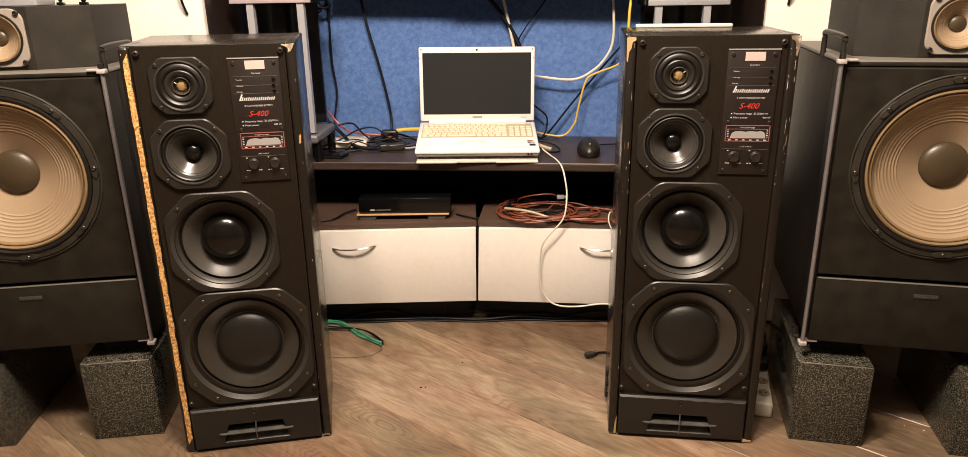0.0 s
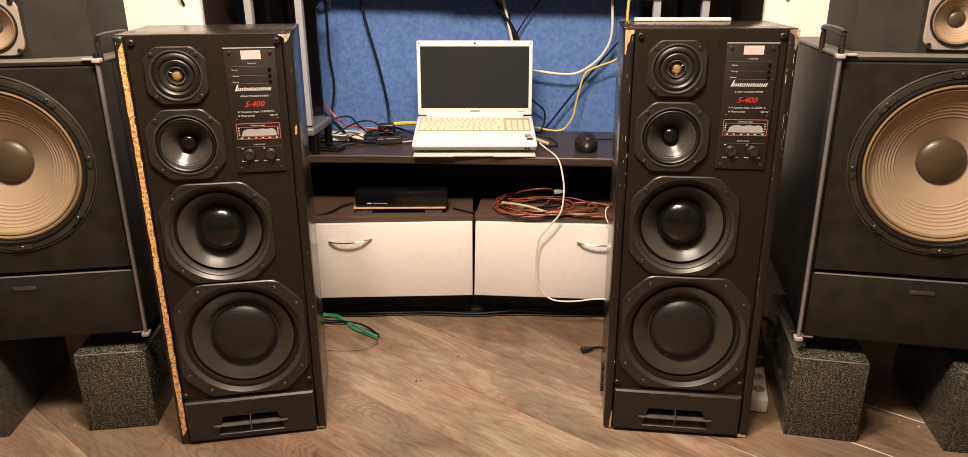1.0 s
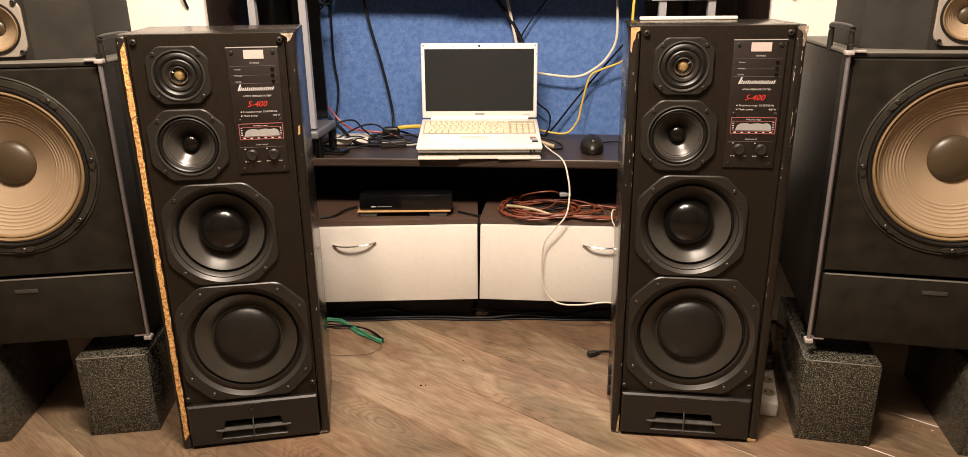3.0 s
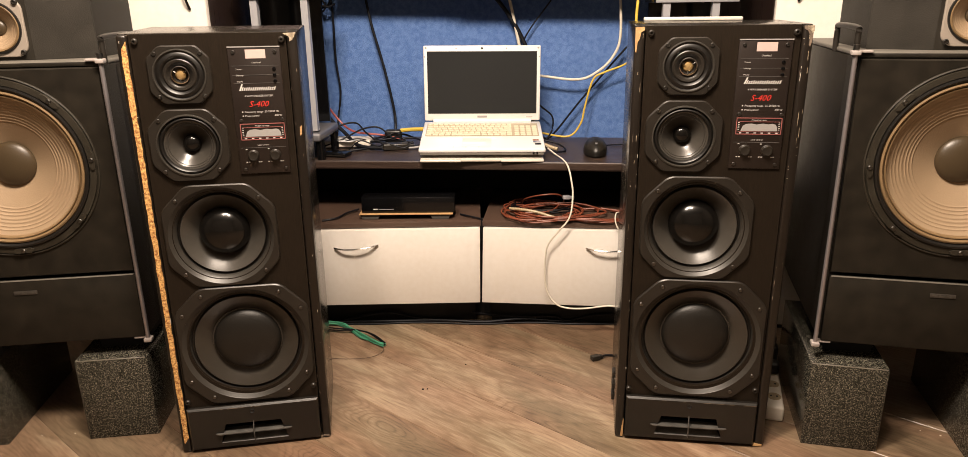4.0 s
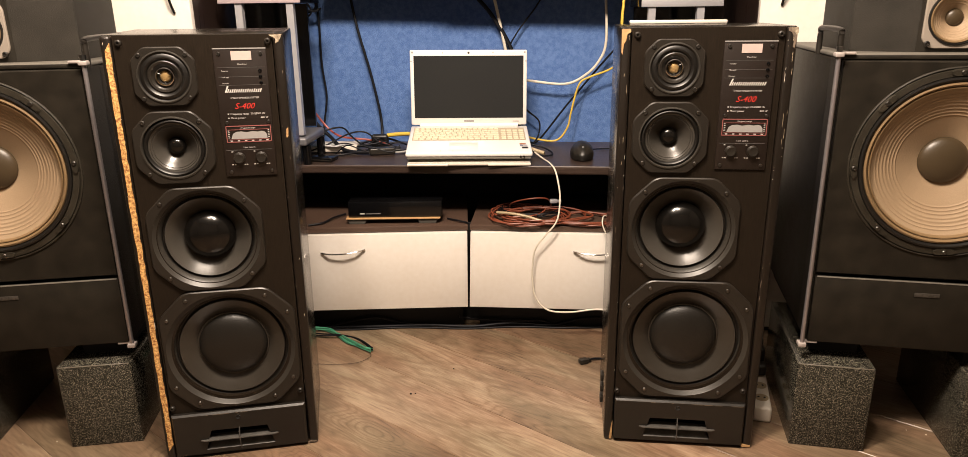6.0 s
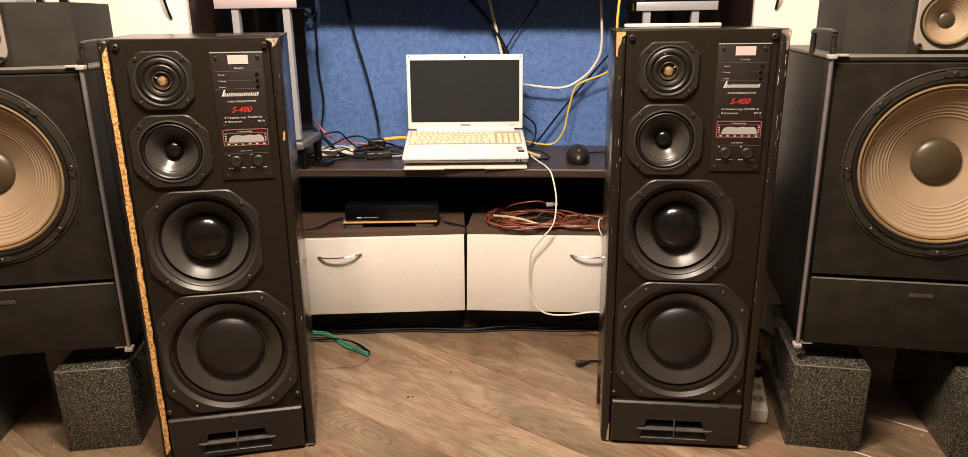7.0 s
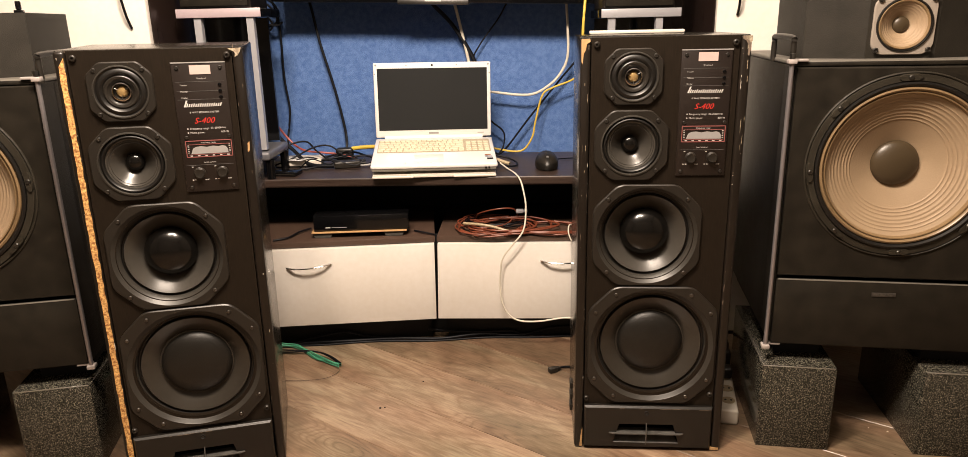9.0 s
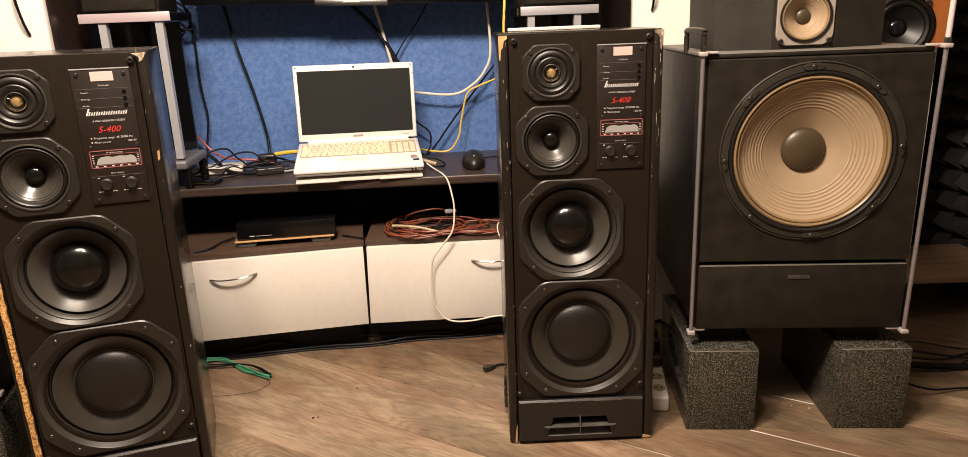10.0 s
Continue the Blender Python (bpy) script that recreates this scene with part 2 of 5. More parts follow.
def plank_shader():
    """Greyish brown oak laminate: growth rings cut lengthwise, different on every plank."""
    m = bpy.data.materials.new("oak_laminate")
    m.use_nodes = True
    nt = m.node_tree
    ln, nd = nt.links.new, nt.nodes.new
    p = nt.nodes["Principled BSDF"]
    tc, oi = nd("ShaderNodeTexCoord"), nd("ShaderNodeObjectInfo")
    off = nd("ShaderNodeVectorMath")
    off.operation = "MULTIPLY"
    off.inputs[1].default_value = (37.0, 19.0, 11.0)
    cmb = nd("ShaderNodeCombineXYZ")
    for k in range(3):
        ln(oi.outputs["Random"], cmb.inputs[k])
    ln(cmb.outputs[0], off.inputs[0])
    add = nd("ShaderNodeVectorMath")
    add.operation = "ADD"
    ln(tc.outputs["Object"], add.inputs[0])
    ln(off.outputs[0], add.inputs[1])
    # knots, sparse along the plank
    kn = nd("ShaderNodeMapping")
    kn.inputs["Scale"].default_value = (1.15, 2.7, 1)
    ln(add.outputs[0], kn.inputs["Vector"])
    vor = nd("ShaderNodeTexVoronoi")
    vor.inputs["Scale"].default_value = 1.25
    ln(kn.outputs[0], vor.inputs["Vector"])
    near = nd("ShaderNodeMapRange")
    near.interpolation_type = "SMOOTHSTEP"
    near.inputs["From Min"].default_value, near.inputs["From Max"].default_value = 0.0, 0.24
    near.inputs["To Min"].default_value, near.inputs["To Max"].default_value = 1.0, 0.0
    ln(vor.outputs["Distance"], near.inputs["Value"])
    core = nd("ShaderNodeMapRange")
    core.inputs["From Min"].default_value, core.inputs["From Max"].default_value = 0.012, 0.045
    core.inputs["To Min"].default_value, core.inputs["To Max"].default_value = 1.0, 0.0
    ln(vor.outputs["Distance"], core.inputs["Value"])
    # slow wandering of the grain
    st = nd("ShaderNodeMapping")
    st.inputs["Scale"].default_value = (1.0, 4.0, 1)
    ln(add.outputs[0], st.inputs["Vector"])
    slow = nd("ShaderNodeTexNoise")
    slow.inputs["Scale"].default_value, slow.inputs["Detail"].default_value = 1.6, 2.0
    ln(st.outputs[0], slow.inputs["Vector"])
    knotted = nd("ShaderNodeMath")
    knotted.operation = "MULTIPLY_ADD"
    knotted.inputs[1].default_value = 0.30
    ln(near.outputs[0], knotted.inputs[0])
    ln(slow.outputs["Fac"], knotted.inputs[2])
    rings = nd("ShaderNodeMath")
    rings.operation = "MULTIPLY"
    rings.inputs[1].default_value = 17.0
    ln(knotted.outputs[0], rings.inputs[0])
    fr = nd("ShaderNodeMath")
    fr.operation = "PINGPONG"
    fr.inputs[1].default_value = 0.5
    ln(rings.outputs[0], fr.inputs[0])
    line = nd("ShaderNodeMapRange")
    line.interpolation_type = "SMOOTHSTEP"
    line.inputs["From Min"].default_value, line.inputs["From Max"].default_value = 0.0, 0.22
    line.inputs["To Min"].default_value, line.inputs["To Max"].default_value = 1.0, 0.0
    ln(fr.outputs[0], line.inputs["Value"])
    halo = nd("ShaderNodeMath")
    halo.operation = "MULTIPLY"
    ln(line.outputs[0], halo.inputs[0])
    ln(near.outputs[0], halo.inputs[1])
    # fine fibres
    fm = nd("ShaderNodeMapping")
    fm.inputs["Scale"].default_value = (20, 165, 1)
    ln(add.outputs[0], fm.inputs["Vector"])
    fib = nd("ShaderNodeTexNoise")
    fib.inputs["Scale"].default_value, fib.inputs["Detail"].default_value = 1.0, 8
    fib.inputs["Roughness"].default_value = 0.62
    ln(fm.outputs[0], fib.inputs["Vector"])
    sm = nd("ShaderNodeMapping")
    sm.inputs["Scale"].default_value = (1.25, 3.4, 1)
    ln(add.outputs[0], sm.inputs["Vector"])
    streak = nd("ShaderNodeTexNoise")
    streak.inputs["Scale"].default_value, streak.inputs["Detail"].default_value = 1.6, 7
    streak.inputs["Roughness"].default_value = 0.56
    streak.inputs["Distortion"].default_value = 1.5
    slow.inputs["Distortion"].default_value = 0.5
    ln(sm.outputs[0], streak.inputs["Vector"])

    def madd(a, k, c):
        n = nd("ShaderNodeMath")
        n.operation = "MULTIPLY_ADD"
        ln(a, n.inputs[0])
        n.inputs[1].default_value = k
        if isinstance(c, float):
            n.inputs[2].default_value = c
        else:
            ln(c, n.inputs[2])
        return n.outputs[0]

    # pores: short dark dashes along the grain
    pm = nd("ShaderNodeMapping")
    pm.inputs["Scale"].default_value = (26, 330, 1)
    ln(add.outputs[0], pm.inputs["Vector"])
    pore = nd("ShaderNodeTexNoise")
    pore.inputs["Scale"].default_value, pore.inputs["Detail"].default_value = 1.0, 3
    ln(pm.outputs[0], pore.inputs["Vector"])
    dash = nd("ShaderNodeMapRange")
    dash.inputs["From Min"].default_value, dash.inputs["From Max"].default_value = 0.58, 0.70
    ln(pore.outputs["Fac"], dash.inputs["Value"])
    f = madd(core.outputs[0], -0.32, madd(fr.outputs[0], 0.12, madd(line.outputs[0], -0.055, madd(fib.outputs["Fac"], 0.62, madd(streak.outputs["Fac"], 1.0, madd(oi.outputs["Random"], 0.16, -0.49))))))
    f = madd(halo.outputs[0], -0.12, madd(dash.outputs[0], -0.07, f))
    r = nd("ShaderNodeValToRGB")
    els = r.color_ramp.elements
    els[0].position, els[0].color = 0.10, (0.070, 0.043, 0.027, 1)
    els[1].position, els[1].color = 0.88, (0.405, 0.325, 0.236, 1)
    e = els.new(0.45)
    e.color = (0.192, 0.134, 0.089, 1)
    ln(f, r.inputs[0])
    # reddish and olive patches
    hue = nd("ShaderNodeTexNoise")
    hue.inputs["Scale"].default_value, hue.inputs["Detail"].default_value = 2.2, 3
    ln(st.outputs[0], hue.inputs["Vector"])
    swing = nd("ShaderNodeMapRange")
    swing.inputs["From Min"].default_value, swing.inputs["From Max"].default_value = 0.35, 0.65
    ln(hue.outputs["Fac"], swing.inputs["Value"])
    tone = nd("ShaderNodeMix")
    tone.data_type = "RGBA"
    tone.inputs["A"].default_value, tone.inputs["B"].default_value = (1.07, 0.95, 0.90, 1), (0.97, 1.02, 0.97, 1)
    ln(swing.outputs[0], tone.inputs["Factor"])
    mul = nd("ShaderNodeMix")
    mul.data_type, mul.blend_type = "RGBA", "MULTIPLY"
    mul.inputs["Factor"].default_value = 1.0
    ln(r.outputs[0], mul.inputs["A"])
    ln(tone.outputs["Result"], mul.inputs["B"])
    ln(mul.outputs["Result"], p.inputs["Base Color"])
    ln(madd(fib.outputs["Fac"], 0.16, 0.23), p.inputs["Roughness"])
    b = nd("ShaderNodeBump")
    b.inputs["Strength"].default_value, b.inputs["Distance"].default_value = 0.12, 0.001
    ln(fib.outputs["Fac"], b.inputs["Height"])
    ln(b.outputs[0], p.inputs["Normal"])
    return m


OAK = plank_shader()


# ---- mesh helpers ----
def finish(name, bm, material, smooth=True):
    bmesh.ops.recalc_face_normals(bm, faces=bm.faces)
    if smooth:
        for f in bm.faces:
            f.smooth = True
        for e in bm.edges:
            if len(e.link_faces) != 2 or e.calc_face_angle(0) > 0.62:
                e.smooth = False
    me = bpy.data.meshes.new(name)
    bm.to_mesh(me)
    bm.free()
    me.materials.append(material)
    return me


def part(name, bm, material, parent, label=""):
    ob = new(name, finish(name, bm, material))
    ob.parent = parent
    return tagged(ob, label)


ZONE = Matrix()  # where the group of things that is being built stands


def thing(name, m, label, category, group="", kind=""):
    ob = new(name)
    ob.empty_display_size = 0.05
    ob.matrix_basis = ZONE @ m
    return tagged(ob, label, category, group, kind)


def solo(name, bm, material, label, category, group="", kind="", m=None):
    ob = new(name, finish(name, bm, material))
    ob.matrix_basis = ZONE @ m if m is not None else ZONE
    return tagged(ob, label, category, group, kind)


def block(lo, hi, bevel=0.0, seg=2, bm=None):
    bm = bm or bmesh.new()
    r = bmesh.ops.create_cube(bm, size=1)
    vs = r["verts"]
    for v in vs:
        v.co = Vector([(a + b) / 2 + c * (b - a) for a, b, c in zip(lo, hi, v.co)])
    if bevel:
        es = list({e for v in vs for e in v.link_edges})
        bmesh.ops.bevel(bm, geom=es, offset=bevel, segments=seg, affect="EDGES", profile=0.5)
    return bm


def lathe(profile, n=64, cx=0.0, cz=0.0, y=0.0, bm=None):
    """Turns (radius, height) round an axis that points to -y; height is counted towards the viewer."""
    bm = bm or bmesh.new()
    rings = []
    for r, h in profile:
        if r < 1e-6:
            rings.append([bm.verts.new((cx, y - h, cz))])
        else:
            rings.append([bm.verts.new((cx + r * math.cos(2 * math.pi * k / n), y - h, cz + r * math.sin(2 * math.pi * k / n))) for k in range(n)])
    for a, b in zip(rings, rings[1:]):
        for k in range(n):
            j = (k + 1) % n
            if len(a) == 1 and len(b) == 1:
                continue
            if len(a) == 1:
                bm.faces.new((a[0], b[k], b[j]))
            elif len(b) == 1:
                bm.faces.new((a[k], a[j], b[0]))
            else:
                bm.faces.new((a[k], a[j], b[j], b[k]))
    return bm


def cap_profile(r, h, base, n=8):
    """A dome of radius r that rises h above base."""
    return [(r * math.sin(math.pi / 2 * (1 - k / n)), base + h * (1 - math.sin(math.pi / 2 * (1 - k / n)) ** 2) ** 0.5 if k else base) for k in range(n + 1)]


def edge_of(poly, ang):
    """How far a ray from the origin at that angle runs to the polygon's edge."""
    dx, dz = math.cos(ang), math.sin(ang)
    best = 1e9
    for (x0, z0), (x1, z1) in zip(poly, poly[1:] + poly[:1]):
        ex, ez = x1 - x0, z1 - z0
        den = dx * ez - dz * ex
        if abs(den) < 1e-9:
            continue
        t = (x0 * ez - z0 * ex) / den
        s = (x0 * dz - z0 * dx) / den
        if t > 0 and -1e-6 <= s <= 1 + 1e-6:
            best = min(best, t)
    return best


def holed(poly, r, cx, cz, y_front, y_back, n=72, bevel=0.0015, bm=None):
    """A plate with a polygonal outline and a round hole, its face towards -y."""
    angs = sorted({round(2 * math.pi * k / n, 6) for k in range(n)} | {round(math.atan2(z, x) % (2 * math.pi), 6) for x, z in poly})
    bm = bm or bmesh.new()
    rows = []
    for a in angs:
        d = edge_of(poly, a)
        c, s = math.cos(a), math.sin(a)
        pts = ((r, y_back), (r, y_front), (d - bevel, y_front), (d, y_front + bevel), (d, y_back))
        rows.append([bm.verts.new((cx + q * c, yy, cz + q * s)) for q, yy in pts])
    for a, b in zip(rows, rows[1:] + rows[:1]):
        for k in range(4):
            bm.faces.new((a[k], a[k + 1], b[k + 1], b[k]))
    return bm


def pierced(x0, x1, z0, z1, holes, y_front, y_back, n=64):
    """A board with round holes (x, z, radius), in one piece, its face towards -y."""
    bm = bmesh.new()
    loops = [[(x0, z0), (x1, z0), (x1, z1), (x0, z1)]]
    loops += [[(cx + r * math.cos(2 * math.pi * k / n), cz + r * math.sin(2 * math.pi * k / n)) for k in range(n)] for cx, cz, r in holes]
    for loop in loops:
        vs = [bm.verts.new((x, y_front, z)) for x, z in loop]
        for a, b in zip(vs, vs[1:] + vs[:1]):
            bm.edges.new((a, b))
    bmesh.ops.triangle_fill(bm, use_beauty=True, use_dissolve=False, edges=list(bm.edges))
    r = bmesh.ops.extrude_face_region(bm, geom=list(bm.faces), use_keep_orig=True)
    for v in r["geom"]:
        if isinstance(v, bmesh.types.BMVert):
            v.co.y = y_back
    return bm


def octagon(w, h, cut):
    a, b = w / 2, h / 2
    return [(a, -b + cut), (a, b - cut), (a - cut, b), (-a + cut, b), (-a, b - cut), (-a, -b + cut), (-a + cut, -b), (a - cut, -b)]


def softened(poly, r):
    """The polygon with its corners rounded off."""
    out = []
    n = len(poly)
    for k in range(n):
        p, c, q = Vector(poly[k - 1]), Vector(poly[k]), Vector(poly[(k + 1) % n])
        a, b = c + (p - c).normalized() * r, c + (q - c).normalized() * r
        for t in (0.0, 0.25, 0.5, 0.75, 1.0):
            v = a * (1 - t) ** 2 + c * (2 * t * (1 - t)) + b * t * t
            out.append((v.x, v.y))
    return out


def framed(outer, inner, y_front, y_back, bevel):
    """A plate with a four-sided opening; outer and inner run round in the same order."""
    bm = bmesh.new()
    mx, mz = sum(p[0] for p in outer) / 4, sum(p[1] for p in outer) / 4
    rows = []
    for (x, z), (u, w) in zip(outer, inner):
        sx, sz = (1 if x > mx else -1) * bevel, (1 if z > mz else -1) * bevel
        rows.append([bm.verts.new(v) for v in ((u, y_back, w), (u, y_front, w), (x - sx, y_front, z - sz), (x, y_front + bevel, z), (x, y_back, z))])
    for a, b in zip(rows, rows[1:] + rows[:1]):
        for k in range(4):
            bm.faces.new((a[k], a[k + 1], b[k + 1], b[k]))
    return bm


def smooth_path(points, step=6):
    """A Catmull-Rom curve through the points."""
    ps = [Vector(p) for p in points]
    ps = [2 * ps[0] - ps[1]] + ps + [2 * ps[-1] - ps[-2]]
    out = []
    for a, b, c, d in zip(ps, ps[1:], ps[2:], ps[3:]):
        for k in range(step):
            t = k / step
            out.append(0.5 * (2 * b + (c - a) * t + (2 * a - 5 * b + 4 * c - d) * t * t + (3 * b - a - 3 * c + d) * t ** 3))
    return out + [ps[-2]]


def tube(points, r, n=8, step=6, bm=None, flat=1.0):
    bm = bm or bmesh.new()
    spine = smooth_path(points, step)
    up = Vector((0.13, 0.21, 0.97))
    rings = []
    for k, p in enumerate(spine):
        t = (spine[min(k + 1, len(spine) - 1)] - spine[max(k - 1, 0)]).normalized()
        side = t.cross(up)
        if side.length < 0.1:
            side = t.cross(Vector((1, 0, 0)))
        side.normalize()
        top = side.cross(t).normalized()
        rings.append([bm.verts.new(p + side * (r * math.cos(2 * math.pi * j / n)) + top * (r * flat * math.sin(2 * math.pi * j / n))) for j in range(n)])
    for a, b in zip(rings, rings[1:]):
        for j in range(n):
            bm.faces.new((a[j], a[(j + 1) % n], b[(j + 1) % n], b[j]))
    bm.faces.new(rings[0][::-1])
    bm.faces.new(rings[-1])
    return bm


def cable(name, points, r, material, label, category="cable", group="", step=6):
    return solo(name, tube(points, r, step=step), material, label, category, group)


def letters(body, size, x, z, y, align="CENTER", shear=0.0):
    """Lettering that stands upright and faces -y, as a bmesh."""
    cu = bpy.data.curves.new("lettering", "FONT")
    cu.body, cu.size, cu.align_x, cu.align_y, cu.shear, cu.resolution_u = body, size, align, "CENTER", shear, 2
    ob = bpy.data.objects.new("lettering", cu)
    scene.collection.objects.link(ob)
    dg = bpy.context.evaluated_depsgraph_get()
    me = bpy.data.meshes.new_from_object(ob.evaluated_get(dg))
    bm = bmesh.new()
    bm.from_mesh(me)
    bpy.data.objects.remove(ob)
    bpy.data.meshes.remove(me)
    bpy.data.curves.remove(cu)
    for v in bm.verts:
        v.co = Vector((x + v.co.x, y, z + v.co.y))
    return bm


def chip(points, y, thick=0.0012):
    """A ragged flake of bare material: an outline in x and z, a little proud of the surface at y."""
    bm = bmesh.new()
    f = bm.faces.new([bm.verts.new((x, y - thick, z)) for x, z in points])
    r = bmesh.ops.extrude_face_region(bm, geom=[f])
    for v in r["geom"]:
        if isinstance(v, bmesh.types.BMVert):
            v.co.y = y + 0.002
    return bm


def ragged(x0, x1, z0, z1, rng, n=9, rough=0.25):
    pts = []
    w, h = x1 - x0, z1 - z0
    for k in range(n):
        pts.append((x0 + rng.uniform(0, rough) * w, z0 + h * k / n))
    for k in range(n):
        pts.append((x1 - rng.uniform(0, rough) * w, z1 - h * k / n))
    return pts


def at(x, y, z=0.0, rz=0.0):
    return pose(x, y, z, 0, 0, rz)


# ---- setting: room shell ----
RX0, RX1, RY0, RY1, RZ = -2.35, 2.06, -1.7, 2.95, 2.5
solo("floor_base", block((RX0, RY0, -0.06), (RX1, RY1, -0.009)), DARK, "dark screed under the laminate floor", "floor", kind="structure")
# ceiling out of view; its grey sets the fill light
solo("ceiling", block((RX0, RY0, RZ), (RX1, RY1, RZ + 0.08)), CEIL, "plain unseen ceiling, greyed to limit bounced light", "ceiling", kind="structure")
solo("wall_west", block((RX0 - 0.1, RY0, -0.06), (RX0, RY1, RZ + 0.08)), PAINT, "plain tan painted side wall", "wall", kind="structure")
solo("wall_east", block((RX1, RY0, -0.06), (RX1 + 0.1, RY1, RZ + 0.08)), PAINT, "plain tan painted side wall", "wall", kind="structure")
solo("wall_south", block((RX0 - 0.1, RY0 - 0.1, -0.06), (RX1 + 0.1, RY0, RZ + 0.08)), PAINT, "plain tan painted wall", "wall", kind="structure")
solo("wall_north", block((RX0 - 0.1, RY1, -0.06), (RX1 + 0.1, RY1 + 0.1, RZ + 0.08)), PAINT, "plain tan painted wall", "wall", kind="structure")

NICHE = pose(0.0001, 2.1712, 0, 0, 0, 0.84) @ Matrix.Scale(1.0151, 4) @ Matrix.Translation((0, -2.2, 0))
ZONE = NICHE

# ---- wall unit, turned a little; x along it, y into it from its front line ----
UNIT = at(0, 2.2, 0, -4.5)


def unit(x, y, z=0.0, rz=0.0):
    return UNIT @ at(x, y, z, rz)


solo("wall_niche", block((-0.66, 0.445, 0.0), (0.63, 0.50, 1.7)), BLUE, "blue mottled plaster wall at the back of the niche", "wall", kind="structure", m=UNIT)
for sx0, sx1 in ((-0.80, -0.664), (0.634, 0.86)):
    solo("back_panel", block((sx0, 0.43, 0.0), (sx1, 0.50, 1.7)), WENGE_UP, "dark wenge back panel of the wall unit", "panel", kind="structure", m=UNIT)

# worktop with a slightly hollow front edge
bm = bmesh.new()
cols = []
for k in range(25):
    x = -0.742 + 1.54 * k / 24
    yf = 0.036 + 0.012 * (1 - (x / 0.75) ** 2) - 0.006
    cols.append([bm.verts.new((x, yy, zz)) for yy, zz in ((yf + 0.002, 0.49), (yf, 0.4925), (yf, 0.5125), (yf + 0.002, 0.515), (0.443, 0.515), (0.443, 0.49))])
for a, b in zip(cols, cols[1:]):
    for j in range(6):
        bm.faces.new((a[j], a[(j + 1) % 6], b[(j + 1) % 6], b[j]))
bm.faces.new(cols[0])
bm.faces.new(cols[-1][::-1])
worktop = solo("worktop", bm, WENGE, "dark wenge laminate worktop spanning the wall unit", "worktop", m=UNIT)
bm = bmesh.new()
cols = []
for k in range(25):
    x = -0.742 + 1.54 * k / 24
    yf = 0.036 + 0.012 * (1 - (x / 0.75) ** 2) - 0.006
    cols.append([bm.verts.new((x, yy, zz)) for yy, zz in ((yf + 0.001, 0.4935), (yf - 0.0012, 0.4945), (yf - 0.0012, 0.5108), (yf + 0.001, 0.5118))])
for a, b in zip(cols, cols[1:]):
    for j in range(4):
        bm.faces.new((a[j], a[(j + 1) % 4], b[(j + 1) % 4], b[j]))
bm.faces.new(cols[0])
bm.faces.new(cols[-1][::-1])
part("edge_band", bm, WENGE, worktop, "dark wenge edge band")


def drawer_cabinet(m, width, label, grip_x, grip_drop, skew):
    ob = thing("drawer_cabinet", m, label, "drawer cabinet", "drawer cabinets under the worktop")
    b = block((0.004, 0.02, 0.09), (width - 0.004, 0.40, 0.328), 0.001)
    part("body", b, BROWN, ob)
    part("top_board", block((0.0, 0.012, 0.3285), (width, 0.41, 0.345), 0.0015), BROWN, ob, "brown wood-grain top board")
    # black here paints the shadowed recess below the drawers
    part("plinth", block((0.02, 0.07, 0.0), (width - 0.02, 0.38, 0.09)), DARK, ob, "recessed plinth, black for the shade under the cabinet")
    bm = block((0.003, 0.0, 0.088), (width - 0.003, 0.0185, 0.327), 0.0018)
    for v in bm.verts:
        v.co.x += skew * (0.327 - v.co.z) / 0.239
    door = part("drawer_front", bm, WHITE, ob, "glossy white drawer front, slightly soiled")
    x0, x1 = grip_x
    z = 0.273
    xs = [x0 + (x1 - x0) * k / 6 for k in range(7)]
    arc = [(x, -0.003 - 0.018 * math.sin(math.pi * k / 6) ** 0.6, z - 0.003 * math.sin(math.pi * k / 6) + grip_drop * k / 6) for k, x in enumerate(xs)]
    part("handle", tube(arc, 0.0036, n=10, step=5, flat=0.7), CHROME, door, "curved chrome bow handle")
    return ob


drawer_cabinet(at(-0.80, 2.155, 0, 2.3), 0.815, "white fronted low drawer cabinet with a chrome handle", (0.380, 0.508), 0.008, -0.0025)
drawer_cabinet(at(0.0175, 2.188, 0, -5.0), 0.80, "white fronted low drawer cabinet with a dangling cable", (0.307, 0.434), 0.0, -0.0065)
# added boards; their black paints the shade in the gap and the shelf
solo("filler_board", block((-0.03, 0.088, 0.0), (0.075, 0.098, 0.326)), DARK, "added black board filling the shaded gap between the cabinets", "panel", kind="structure", m=UNIT)
solo("back_board", block((-0.72, 0.40, 0.0), (0.80, 0.425, 0.489)), DARK, "back board of the open shelf, black for its deep shade", "panel", kind="structure", m=UNIT)


